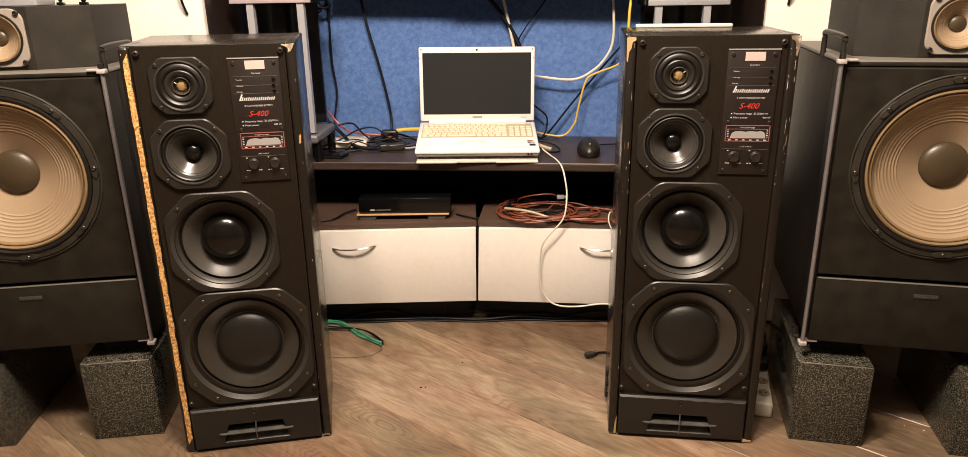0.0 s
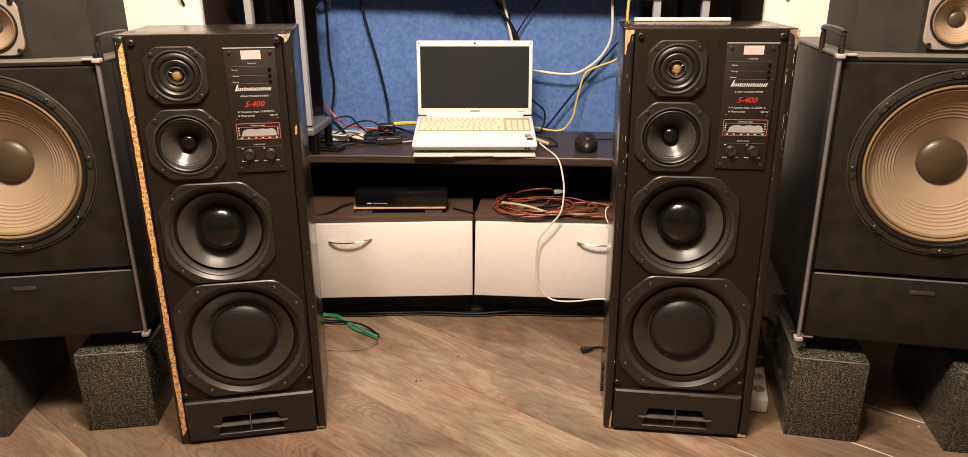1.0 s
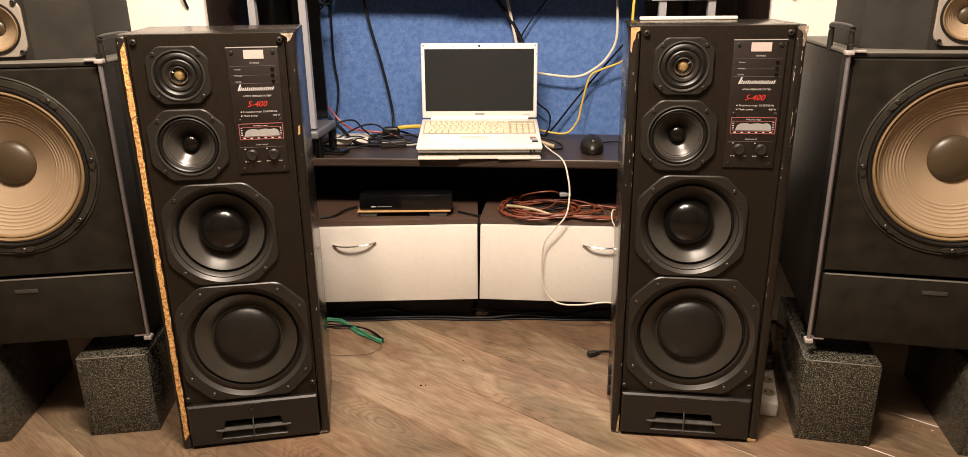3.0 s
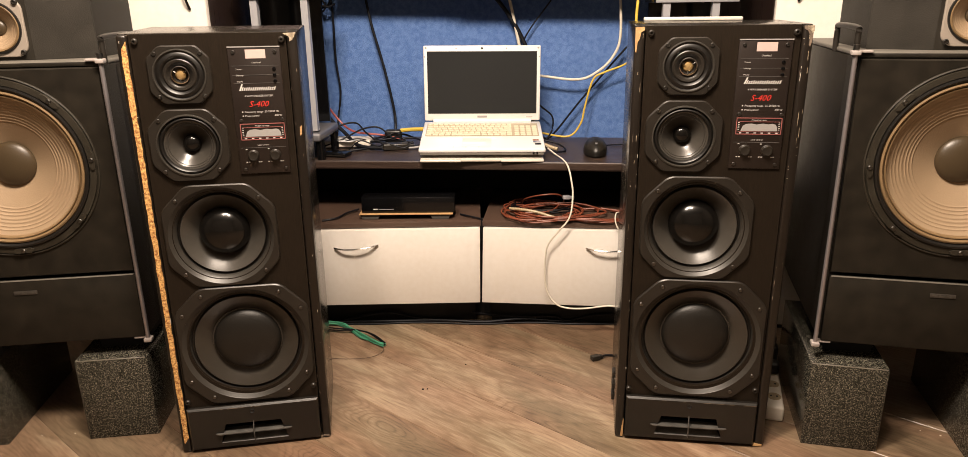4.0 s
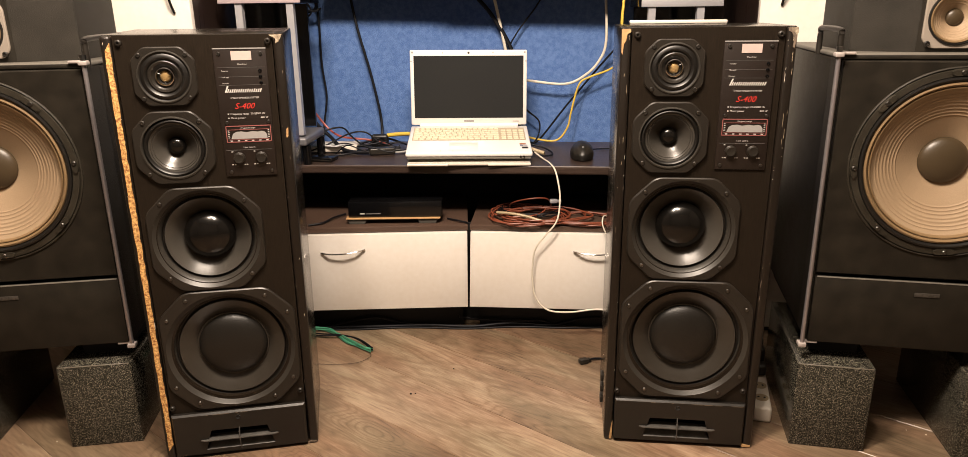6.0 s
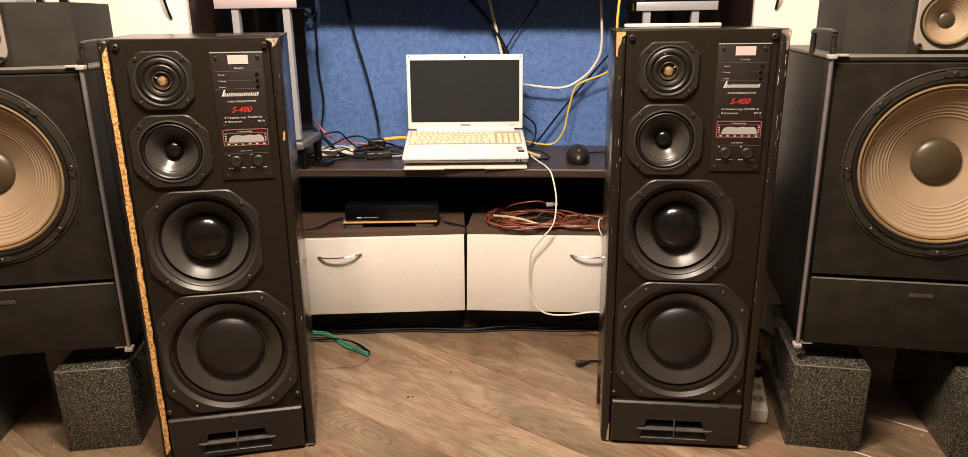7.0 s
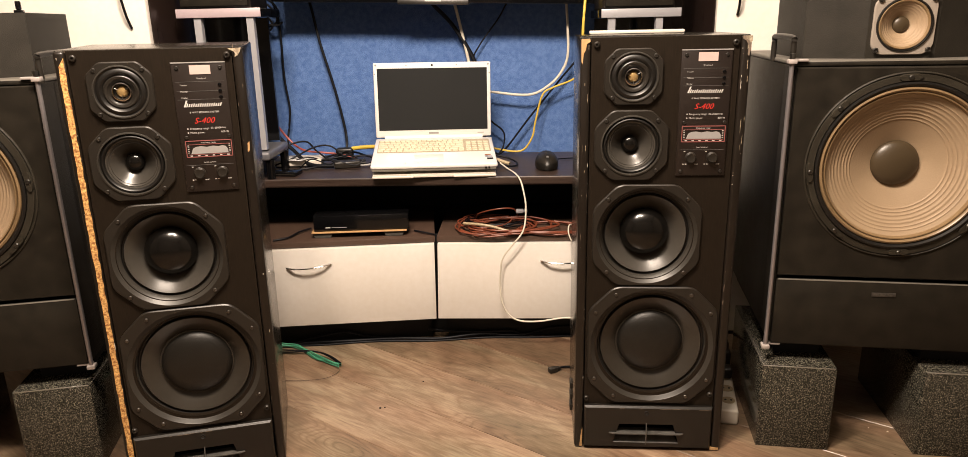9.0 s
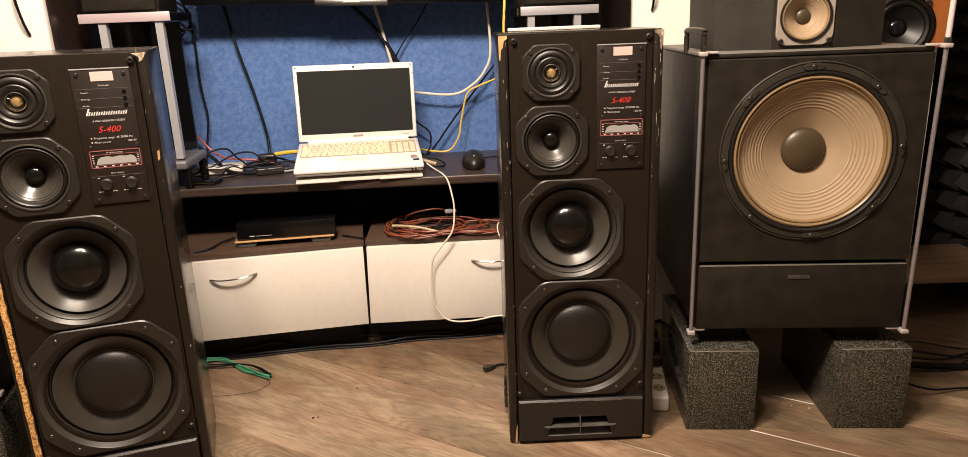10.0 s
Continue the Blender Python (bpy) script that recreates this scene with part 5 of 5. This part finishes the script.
cable("hanging_cable", [(0.30, 2.585, 1.05), (0.264, 2.597, 1.009), (0.235, 2.600, 0.961), (0.169, 2.604, 0.873), (0.149, 2.605, 0.813), (0.14, 2.58, 0.60), (0.14, 2.56, 0.522)], 0.0026, CABLE, "thin black wire hanging on the blue wall", group=HANG)
cable("hanging_cable", [(0.452, 2.55, 1.06), (0.452, 2.554, 1.007), (0.459, 2.554, 0.854), (0.438, 2.556, 0.79), (0.395, 2.558, 0.745), (0.329, 2.562, 0.717), (0.206, 2.572, 0.729), (0.13, 2.57, 0.74), (0.09, 2.57, 0.62), (0.09, 2.55, 0.522)], 0.0043, CABLEW, "white cable looping down behind the laptop", group=HANG)
cable("hanging_cable", [(0.195, 2.52, 0.56), (0.22, 2.555, 0.541), (0.302, 2.556, 0.531), (0.340, 2.553, 0.575), (0.352, 2.553, 0.63), (0.375, 2.550, 0.716), (0.41, 2.548, 0.74), (0.47, 2.542, 0.763), (0.52, 2.52, 0.80)], 0.0032, CABLEY, "yellow network cable bending up the wall", group=HANG)
cable("hanging_cable", [(0.21, 2.58, 0.523), (0.247, 2.588, 0.528), (0.343, 2.581, 0.650), (0.47, 2.570, 0.803), (0.54, 2.55, 0.88)], 0.0034, CABLE, "black cable rising across the blue wall", group=HANG)
cable("hanging_cable", [(0.18, 2.56, 0.66), (0.21, 2.572, 0.628), (0.246, 2.569, 0.595), (0.245, 2.565, 0.55), (0.225, 2.54, 0.522)], 0.003, CABLE, "small loop of black cable behind the laptop", group=HANG)
cable("hanging_cable", [(-0.552, 2.58, 0.74), (-0.541, 2.583, 0.709), (-0.51, 2.58, 0.64), (-0.465, 2.575, 0.580), (-0.42, 2.55, 0.555), (-0.363, 2.54, 0.548), (-0.30, 2.54, 0.54), (-0.25, 2.52, 0.527)], 0.0034, CABLER, "thin red cable drooping onto the worktop", group=HANG)
cable("hanging_cable", [(0.487, 2.42, 1.06), (0.486, 2.41, 1.0), (0.480, 2.402, 0.93), (0.478, 2.40, 0.80), (0.48, 2.42, 0.60), (0.48, 2.43, 0.521)], 0.0042, CABLEY, "yellow cable hanging beside the stand", group=HANG)
for k, pts in enumerate(([(-0.56, 2.62, 1.03), (-0.52, 2.62, 0.99), (-0.50, 2.62, 0.955), (-0.53, 2.63, 0.93), (-0.60, 2.64, 0.90)],
                         [(-0.55, 2.62, 1.05), (-0.50, 2.62, 1.01), (-0.485, 2.62, 0.97), (-0.52, 2.63, 0.95), (-0.61, 2.64, 0.945)],
                         [(-0.53, 2.61, 1.05), (-0.488, 2.62, 1.02), (-0.482, 2.63, 0.985), (-0.49, 2.635, 0.955)],
                         [(-0.58, 2.62, 0.985), (-0.53, 2.62, 0.965), (-0.49, 2.62, 0.955), (-0.47, 2.63, 0.965)])):
    cable("tangled_cable", pts, 0.0034, CABLE, "tangled black cable beside the stand", group="tangled cables by the stand")

# tangle left of the laptop
TANGLE = "tangled leads on the worktop"
cable("black_lead", [(-0.54, 2.56, 0.66), (-0.52, 2.55, 0.645), (-0.49, 2.53, 0.60), (-0.44, 2.50, 0.56), (-0.40, 2.46, 0.532), (-0.36, 2.43, 0.524), (-0.30, 2.42, 0.524)], 0.0062, CABLE, "thick black lead falling onto the worktop", group=TANGLE)
cable("black_lead", [(-0.53, 2.50, 0.54), (-0.47, 2.53, 0.575), (-0.41, 2.54, 0.585), (-0.37, 2.50, 0.56), (-0.32, 2.46, 0.535), (-0.26, 2.45, 0.525), (-0.21, 2.47, 0.53)], 0.0030, CABLE, "thin black lead arching over the worktop", group=TANGLE)
cable("black_lead", [(-0.50, 2.45, 0.524), (-0.44, 2.46, 0.545), (-0.38, 2.51, 0.57), (-0.33, 2.53, 0.57), (-0.28, 2.50, 0.54), (-0.22, 2.48, 0.528)], 0.0028, CABLE, "thin black lead arching over the worktop", group=TANGLE)
cable("black_lead", [(-0.43, 2.39, 0.519), (-0.38, 2.40, 0.522), (-0.33, 2.43, 0.524), (-0.30, 2.42, 0.528)], 0.0036, CABLE, "black lead lying on the worktop", group=TANGLE)
cable("black_lead", [(-0.21, 2.445, 0.524), (-0.19, 2.44, 0.524), (-0.17, 2.46, 0.53), (-0.155, 2.43, 0.545)], 0.0034, CABLE, "black lead running into the laptop", group=TANGLE)
cable("black_lead", [(-0.35, 2.56, 0.523), (-0.28, 2.52, 0.530), (-0.22, 2.53, 0.535), (-0.18, 2.50, 0.524), (-0.20, 2.45, 0.522)], 0.003, CABLE, "black lead lying in loops", group=TANGLE)
cable("black_lead", [(-0.45, 2.56, 0.521), (-0.40, 2.50, 0.524), (-0.34, 2.48, 0.532), (-0.29, 2.50, 0.523), (-0.24, 2.46, 0.522), (-0.27, 2.42, 0.521)], 0.003, CABLE, "black lead lying in loops", group=TANGLE)
cable("grey_lead", [(-0.30, 2.41, 0.522), (-0.26, 2.45, 0.523), (-0.22, 2.43, 0.521), (-0.18, 2.43, 0.526), (-0.16, 2.42, 0.54)], 0.0032, GREYP, "grey lead plugged into the laptop", group=TANGLE)
for k in range(4):
    x0, y0 = rng.uniform(-0.52, -0.36), rng.uniform(2.40, 2.56)
    pts = [(x0, y0, 0.521)]
    for j in range(5):
        x0 += rng.uniform(0.02, 0.06)
        y0 = min(2.58, max(2.38, y0 + rng.uniform(-0.06, 0.06)))
        if x0 > -0.19:
            break
        pts.append((x0, y0, 0.522 + rng.uniform(0.0, 0.03)))
    cable("black_lead", pts, rng.choice((0.002, 0.0026, 0.0034)), CABLE, "thin black lead in the worktop tangle", group=TANGLE)
ad = thing("power_adapter", at(-0.30, 2.405, 0.5157, 12), "black laptop power adapter on the worktop", "power adapter")
part("brick", block((0, 0, 0), (0.082, 0.036, 0.022), 0.005, 3), PLASTIC, ad)
part("strain_relief", tube([(0.082, 0.018, 0.011), (0.100, 0.020, 0.011)], 0.0045, n=10, step=2), RUBBER, ad)
cable("yellow_plug", [(-0.262, 2.55, 0.556), (-0.23, 2.545, 0.560), (-0.20, 2.54, 0.562), (-0.165, 2.53, 0.563), (-0.13, 2.52, 0.563)], 0.0066, CABLEY, "yellow cable end with a plug behind the laptop", group=TANGLE)
solo("black_plug", block((-0.315, 2.535, 0.5157), (-0.258, 2.565, 0.560), 0.008, 3), RUBBER, "black plug beside the yellow cable", "plug")
rt = thing("network_box", at(-0.50, 2.45, 0.5157, 2), "flat white network box among the leads", "network box")
part("case", block((0, 0, 0.004), (0.15, 0.095, 0.024), 0.004, 3), GREYWHITE, rt)
part("base", block((0.006, 0.004, 0), (0.144, 0.09, 0.004)), PLASTIC, rt)
part("label_bar", block((0.095, 0.01, 0.0238), (0.135, 0.03, 0.0246)), GREYP, rt)
bm = block((0, 0, 0), (0.075, 0.05, 0.0006))
for v in bm.verts:
    v.co.z += 0.006 * math.sin(v.co.x * 40)
solo("paper_slip", bm, PAPER, "crumpled white slip of paper on the network box", "paper", m=at(-0.475, 2.455, 0.541, -25))
ph = thing("hard_drive", at(-0.493, 2.327, 0.5157, -14), "small black portable drive on the worktop", "hard drive")
part("case", block((0, 0, 0), (0.095, 0.052, 0.014), 0.004, 3), GLOSSBLACK, ph)
part("trim", block((0.004, -0.0005, 0.005), (0.091, 0.001, 0.008)), PLASTIC, ph)
cable("black_lead", [(0.212, 2.44, 0.54), (0.25, 2.43, 0.532), (0.275, 2.40, 0.522), (0.27, 2.36, 0.520), (0.235, 2.345, 0.523), (0.205, 2.35, 0.54)], 0.0028, CABLE, "black lead looping beside the laptop", group=TANGLE)
cable("cream_plug", [(0.208, 2.385, 0.537), (0.232, 2.372, 0.530), (0.250, 2.362, 0.526)], 0.006, CABLEC, "cream network plug beside the laptop", "plug")
cable("mouse_lead", [(0.36, 2.385, 0.528), (0.39, 2.43, 0.522), (0.43, 2.46, 0.519), (0.50, 2.47, 0.519)], 0.002, CABLE, "thin black lead behind the mouse", group=TANGLE)
cable("white_network_cable", [(0.213, 2.36, 0.535), (0.238, 2.30, 0.524), (0.256, 2.235, 0.521), (0.268, 2.20, 0.508), (0.276, 2.175, 0.475), (0.280, 2.16, 0.43), (0.270, 2.14, 0.372), (0.236, 2.138, 0.328), (0.210, 2.145, 0.288), (0.203, 2.150, 0.24), (0.202, 2.15, 0.195), (0.208, 2.145, 0.148), (0.228, 2.138, 0.112), (0.262, 2.13, 0.096), (0.32, 2.126, 0.095), (0.40, 2.12, 0.105), (0.47, 2.10, 0.09), (0.50, 2.08, 0.02), (0.54, 2.04, 0.006)], 0.0025, CABLEW, "white network cable drooping from the laptop to the floor")

# ---- things on the floor ----
for k in range(7):
    pts = []
    for j in range(8):
        f = j / 7
        off = 0.026 * math.sin(2.1 * k + (5.0 + k % 3 * 2.0) * f) * (1.1 - 0.8 * f)
        bow = 0.022 * math.sin(math.pi * f)
        pts.append((-0.56 + 0.29 * f + 0.4 * off + 0.4 * bow, 2.205 - 0.142 * f ** 1.3 + off + bow, 0.005 + 0.010 * (0.5 + 0.5 * math.cos(2.6 * k + 4.2 * f))))
    green = k not in (1, 4)
    cable("green_cable" if green else "black_cable", pts, 0.0023, CABLEG if green else CABLE, "green cable lying on the laminate floor" if green else "black cable twisted with green ones", group="green cables on the floor")
cable("brown_lead", [(-0.275, 2.06, 0.005), (-0.27, 2.03, 0.004), (-0.30, 1.995, 0.004), (-0.36, 1.985, 0.004), (-0.42, 1.99, 0.004)], 0.0008, BROWN, "thin brown lead curling on the floor")
FL = "dark cables under the drawer cabinets"
cable("floor_cable", [(-0.56, 2.218, 0.005), (-0.40, 2.228, 0.006), (-0.28, 2.224, 0.010), (-0.12, 2.238, 0.006), (0.02, 2.226, 0.006), (0.14, 2.234, 0.012), (0.28, 2.228, 0.006), (0.42, 2.240, 0.010), (0.60, 2.22, 0.006)], 0.0042, CABLE, "black cable along the cabinet plinth", group=FL)
cable("floor_cable", [(-0.42, 2.226, 0.012), (-0.33, 2.234, 0.03), (-0.27, 2.236, 0.034), (-0.2, 2.242, 0.012), (-0.1, 2.240, 0.006)], 0.0036, CABLE, "black cable along the cabinet plinth", group=FL)
cable("floor_cable", [(-0.02, 2.236, 0.035), (0.05, 2.240, 0.022), (0.15, 2.236, 0.018), (0.24, 2.232, 0.020), (0.28, 2.226, 0.008), (0.35, 2.224, 0.028), (0.42, 2.222, 0.034)], 0.0038, CABLE, "black cable along the cabinet plinth", group=FL)
cable("floor_cable", [(-0.52, 2.222, 0.004), (-0.36, 2.214, 0.004), (-0.18, 2.226, 0.004), (0.0, 2.214, 0.004), (0.16, 2.224, 0.004), (0.32, 2.212, 0.004), (0.5, 2.218, 0.004)], 0.0026, CABLE, "thin black cable along the cabinet plinth", group=FL)
ZONE = Matrix()
pg = thing("power_plug", at(0.337, 1.945, 0, 24), "brown-black plug lying beside the tower speaker", "plug")
part("body", block((0, 0, 0.0005), (0.026, 0.018, 0.015), 0.003, 2), PLASTIC, pg)
part("collar", block((0.026, 0.003, 0.002), (0.036, 0.015, 0.013), 0.002), RUBBER, pg)
part("lead", tube([(0.036, 0.009, 0.008), (0.052, 0.010, 0.007), (0.078, 0.004, 0.004)], 0.0032, n=8, step=3), CABLE, pg)
for x, y, s in ((-0.885, 1.565, 0.004), (-0.945, 1.57, 0.003), (-0.80, 1.578, 0.0035), (1.105, 1.60, 0.0035), (1.07, 1.62, 0.0022), (1.10, 1.64, 0.002), (1.16, 1.585, 0.002), (-1.02, 1.56, 0.002)):
    solo("paint_flake", block((x, y, 0.0003), (x + s, y + s * 0.8, 0.0018), 0.0005), GREYWHITE, "tiny white flake on the floor", "flake", "flakes on the floor")
for x, y, s in ((-0.131, 1.787, 0.006), (-0.118, 1.789, 0.004), (-0.025, 1.924, 0.004)):
    solo("floor_crumb", block((x, y, 0.0002), (x + s, y + s * 0.6, 0.0028), 0.0009), CABLE, "small dark crumb on the floor", "crumb", "crumbs on the floor")
# terminals behind the right tower
for z in (0.09, 0.06, 0.03):
    part("terminal", block((-0.006, 0.12, z - 0.008), (0.001, 0.15, z + 0.008), 0.002), PLASTIC, right_tower)

# white multi-socket strip
sp = thing("power_strip", at(0.722, 1.660, 0, -15), "white multi-socket power strip on the floor", "power strip")
part("housing", block((0, 0, 0.0005), (0.042, 0.36, 0.040), 0.006, 3), GREYWHITE, sp)
for k in range(5):
    y = 0.05 + 0.062 * k
    bm = bmesh.new()
    bmesh.ops.create_cone(bm, cap_ends=True, segments=22, radius1=0.0165, radius2=0.0165, depth=0.002, matrix=Matrix.Translation((0.021, y, 0.0405)))
    s = part("socket", bm, CABLEC, sp, "round socket")
    for dx in (-0.007, 0.007):
        bm = bmesh.new()
        bmesh.ops.create_cone(bm, cap_ends=True, segments=10, radius1=0.0028, radius2=0.0028, depth=0.001, matrix=Matrix.Translation((0.021 + dx, y, 0.0419)))
        part("pin_hole", bm, DARK, s)
PL = "black plugs in the power strip"
for k, (y, hgt) in enumerate(((0.175, 0.03), (0.235, 0.05), (0.298, 0.05))):
    m = at(0.722, 1.660, 0, -15)
    solo("black_plug", block((0.004, y - 0.017, 0.0426), (0.040, y + 0.017, 0.0426 + hgt), 0.007, 3), RUBBER, "black plug pushed into the power strip", "plug", PL, m=m)
cable("black_lead", [(0.765, 1.80, 0.085), (0.775, 1.82, 0.13), (0.785, 1.88, 0.16), (0.78, 1.96, 0.10), (0.77, 2.05, 0.02)], 0.004, CABLE, "black mains lead rising from the power strip", group=PL)
cable("black_lead", [(0.775, 1.86, 0.095), (0.768, 1.87, 0.16), (0.775, 1.93, 0.21), (0.79, 2.02, 0.20), (0.79, 2.1, 0.03)], 0.004, CABLE, "black mains lead rising from the power strip", group=PL)

# ---- corner beyond the right speaker ----
sk = thing("speaker_stand", at(1.525, 2.12, 0, -20), "black speaker stand with a round pole", "stand")
part("base_plate", block((-0.09, -0.09, 0), (0.09, 0.09, 0.012), 0.003), PLASTIC, sk)
part("pole", tube([(0, 0, 0.0122), (0, 0, 0.8298)], 0.018, n=16, step=2), PLASTIC, sk)
part("top_plate", block((-0.09, -0.09, 0.83), (0.09, 0.09, 0.838), 0.002), PLASTIC, sk)
os_ = thing("bookshelf_speaker", at(1.525, 2.12, 0.8385, -14), "orange wood-veneer bookshelf speaker with a black driver", "speaker")
part("cabinet", block((-0.105, -0.0395, 0), (0.180, 0.13, 0.34), 0.002), ORANGE, os_, "orange wood veneer cabinet")
part("front_board", holed([(0.134, -0.057), (0.134, 0.283), (-0.16, 0.283), (-0.16, -0.057)], 0.072, 0.050, 0.057, -0.07, -0.04), ORANGE, os_)
dr = part("driver", lathe([(0.089, 0.0), (0.088, 0.005), (0.083, 0.008), (0.076, 0.006), (0.074, 0.002)], 56, 0.050, 0.057, -0.0705), CAP, os_, "black driver with lobed rim")
part("surround", lathe([(0.074, 0.002), (0.069, 0.007), (0.062, 0.004), (0.060, -0.002)], 56, 0.050, 0.057, -0.0705), RUBBER, dr)
part("cone", lathe([(0.060, -0.002), (0.045, -0.014), (0.025, -0.026)], 56, 0.050, 0.057, -0.0705), RUBBER, dr)
part("dust_cap", lathe(cap_profile(0.025, 0.012, -0.026), 40, 0.050, 0.057, -0.0705), GLOSSBLACK, dr)
for k in range(4):
    a = math.pi / 4 + k * math.pi / 2
    lug = part("lug", lathe([(0.010, 0.0), (0.0095, 0.006), (0.005, 0.007), (0.004, 0.004), (0, 0.004)], 16, 0.050 + 0.089 * math.cos(a), 0.057 + 0.089 * math.sin(a), -0.0705), PLASTIC, dr)

# acoustic foam on the side wall: pyramids in rows
q = 0.075
fm = thing("acoustic_foam", at(0, 0), "charcoal pyramid acoustic foam on the side wall", "acoustic foam")
part("backing", block((RX1 - 0.0138, 1.55, 0.03), (RX1 - 0.0005, 1.55 + 14 * q, 0.03 + 19 * q)), FOAM, fm)
bm = bmesh.new()
c = [bm.verts.new((0, a * q, b * q)) for a, b in ((0, 0), (1, 0), (1, 1), (0, 1))]
tip = bm.verts.new((-0.062, q / 2, q / 2))
for j in range(4):
    bm.faces.new((c[j], c[(j + 1) % 4], tip))
pyramid = finish("pyramid", bm, FOAM, False)
for iy in range(14):
    for iz in range(19):
        o = new("pyramid", pyramid)
        o.parent = fm
        o.matrix_basis = Matrix.Translation((RX1 - 0.014, 1.55 + iy * q, 0.03 + iz * q)) @ Matrix.Diagonal((rng.uniform(0.9, 1.06), 1, 1, 1))
lt = thing("low_table", at(1.60, 1.985, 0, -8), "low dark table with a brown top of lightened colour", "table")
# brown raised in tone to offset the bass speaker's shadow
part("tabletop", block((0, 0, 0.145), (0.37, 0.30, 0.17), 0.003), shader("lightened_brown_board", (0.30, 0.195, 0.125), 0.5, other=(0.17, 0.105, 0.065), amount=1.6, scale=10, stretch=(0.6, 8, 8), fine=80, bump=0.1), lt, "brown tabletop, lightened to offset the speaker's shadow")
for x in (0.01, 0.33):
    for y in (0.01, 0.26):
        part("leg", block((x, y, 0), (x + 0.03, y + 0.03, 0.145), 0.002), WENGE_UP, lt)
CORNER = "cables behind the bass speaker"
for k in range(5):
    y = 1.70 + 0.03 * k
    z = rng.uniform(0.03, 0.13)
    pts = [(1.29, y + rng.uniform(-0.02, 0.02), z + 0.02), (1.36, y + rng.uniform(-0.03, 0.03), z), (1.46, y + rng.uniform(-0.04, 0.04), z * 0.55), (1.58, y + rng.uniform(-0.05, 0.05), 0.006 + z * 0.2), (1.72, y + rng.uniform(-0.06, 0.06), 0.006), (1.95, y + rng.uniform(-0.06, 0.06), 0.006)]
    cable("floor_cable", pts, rng.choice((0.0016, 0.0022, 0.003)), CABLE, "thin black cable snaking over the floor", group=CORNER)
cable("floor_cable", [(1.29, 1.62, 0.075), (1.35, 1.615, 0.045), (1.43, 1.60, 0.02), (1.52, 1.61, 0.008), (1.70, 1.60, 0.006), (1.95, 1.61, 0.006)], 0.0028, CABLE, "thin black cable snaking over the floor", group=CORNER)

cable("floor_cable", [(1.31, 1.66, 0.10), (1.38, 1.70, 0.055), (1.47, 1.72, 0.024), (1.60, 1.71, 0.011), (1.78, 1.69, 0.011), (1.95, 1.70, 0.011)], 0.0095, CABLE, "thick black cable snaking over the floor", group=CORNER)

# ---- laminate planks, laid aslant ----
fl = thing("floor", at(0, 0), "grey-brown oak laminate floor laid aslant", "floor", kind="structure")
ANG, PW, PL_ = radians(-38.0), 0.192, 3.0
ca, sa = math.cos(ANG), math.sin(ANG)
room = [(RX0, RY0), (RX1, RY0), (RX1, RY1), (RX0, RY1)]


def clip_room(poly):
    """Cuts a polygon in plank space to the room."""
    pts = [(x * ca - y * sa, x * sa + y * ca) for x, y in poly]
    for axis, lim, sign in ((0, RX0, 1), (0, RX1, -1), (1, RY0, 1), (1, RY1, -1)):
        out = []
        for p, n in zip(pts, pts[1:] + pts[:1]):
            dp, dn = sign * (p[axis] - lim), sign * (n[axis] - lim)
            if dp >= 0:
                out.append(p)
            if dp * dn < 0:
                t = dp / (dp - dn)
                out.append((p[0] + (n[0] - p[0]) * t, p[1] + (n[1] - p[1]) * t))
        pts = out
        if len(pts) < 3:
            return []
    return [(x * ca + y * sa, -x * sa + y * ca) for x, y in pts]


rng = random.Random(7)
for row in range(-22, 22):
    shift = rng.uniform(0.55, 0.95)
    for col in range(-4, 4):
        x0, y0 = col * PL_ + shift, row * PW + 0.05
        g = 0.00012
        poly = clip_room([(x0 + g, y0 + g), (x0 + PL_ - g, y0 + g), (x0 + PL_ - g, y0 + PW - g), (x0 + g, y0 + PW - g)])
        if len(poly) < 3:
            continue
        cx, cy = x0 + PL_ / 2, y0 + PW / 2
        bm = bmesh.new()
        b = 0.0012
        lo = [bm.verts.new((x - cx, y - cy, -0.0088)) for x, y in poly]
        mid = [bm.verts.new((x - cx, y - cy, -b)) for x, y in poly]
        mx, my = sum(p[0] for p in poly) / len(poly), sum(p[1] for p in poly) / len(poly)
        top = [bm.verts.new((x - cx - b * (1 if x > mx else -1), y - cy - b * (1 if y > my else -1), 0)) for x, y in poly]
        n = len(poly)
        for j in range(n):
            k = (j + 1) % n
            bm.faces.new((lo[j], lo[k], mid[k], mid[j]))
            bm.faces.new((mid[j], mid[k], top[k], top[j]))
        bm.faces.new(top)
        bm.faces.new(lo[::-1])
        me = finish("plank", bm, OAK, False)
        o = new("plank", me)
        o.parent = fl
        o.matrix_basis = Matrix.Rotation(ANG, 4, "Z") @ Matrix.Translation((cx, cy, 0))
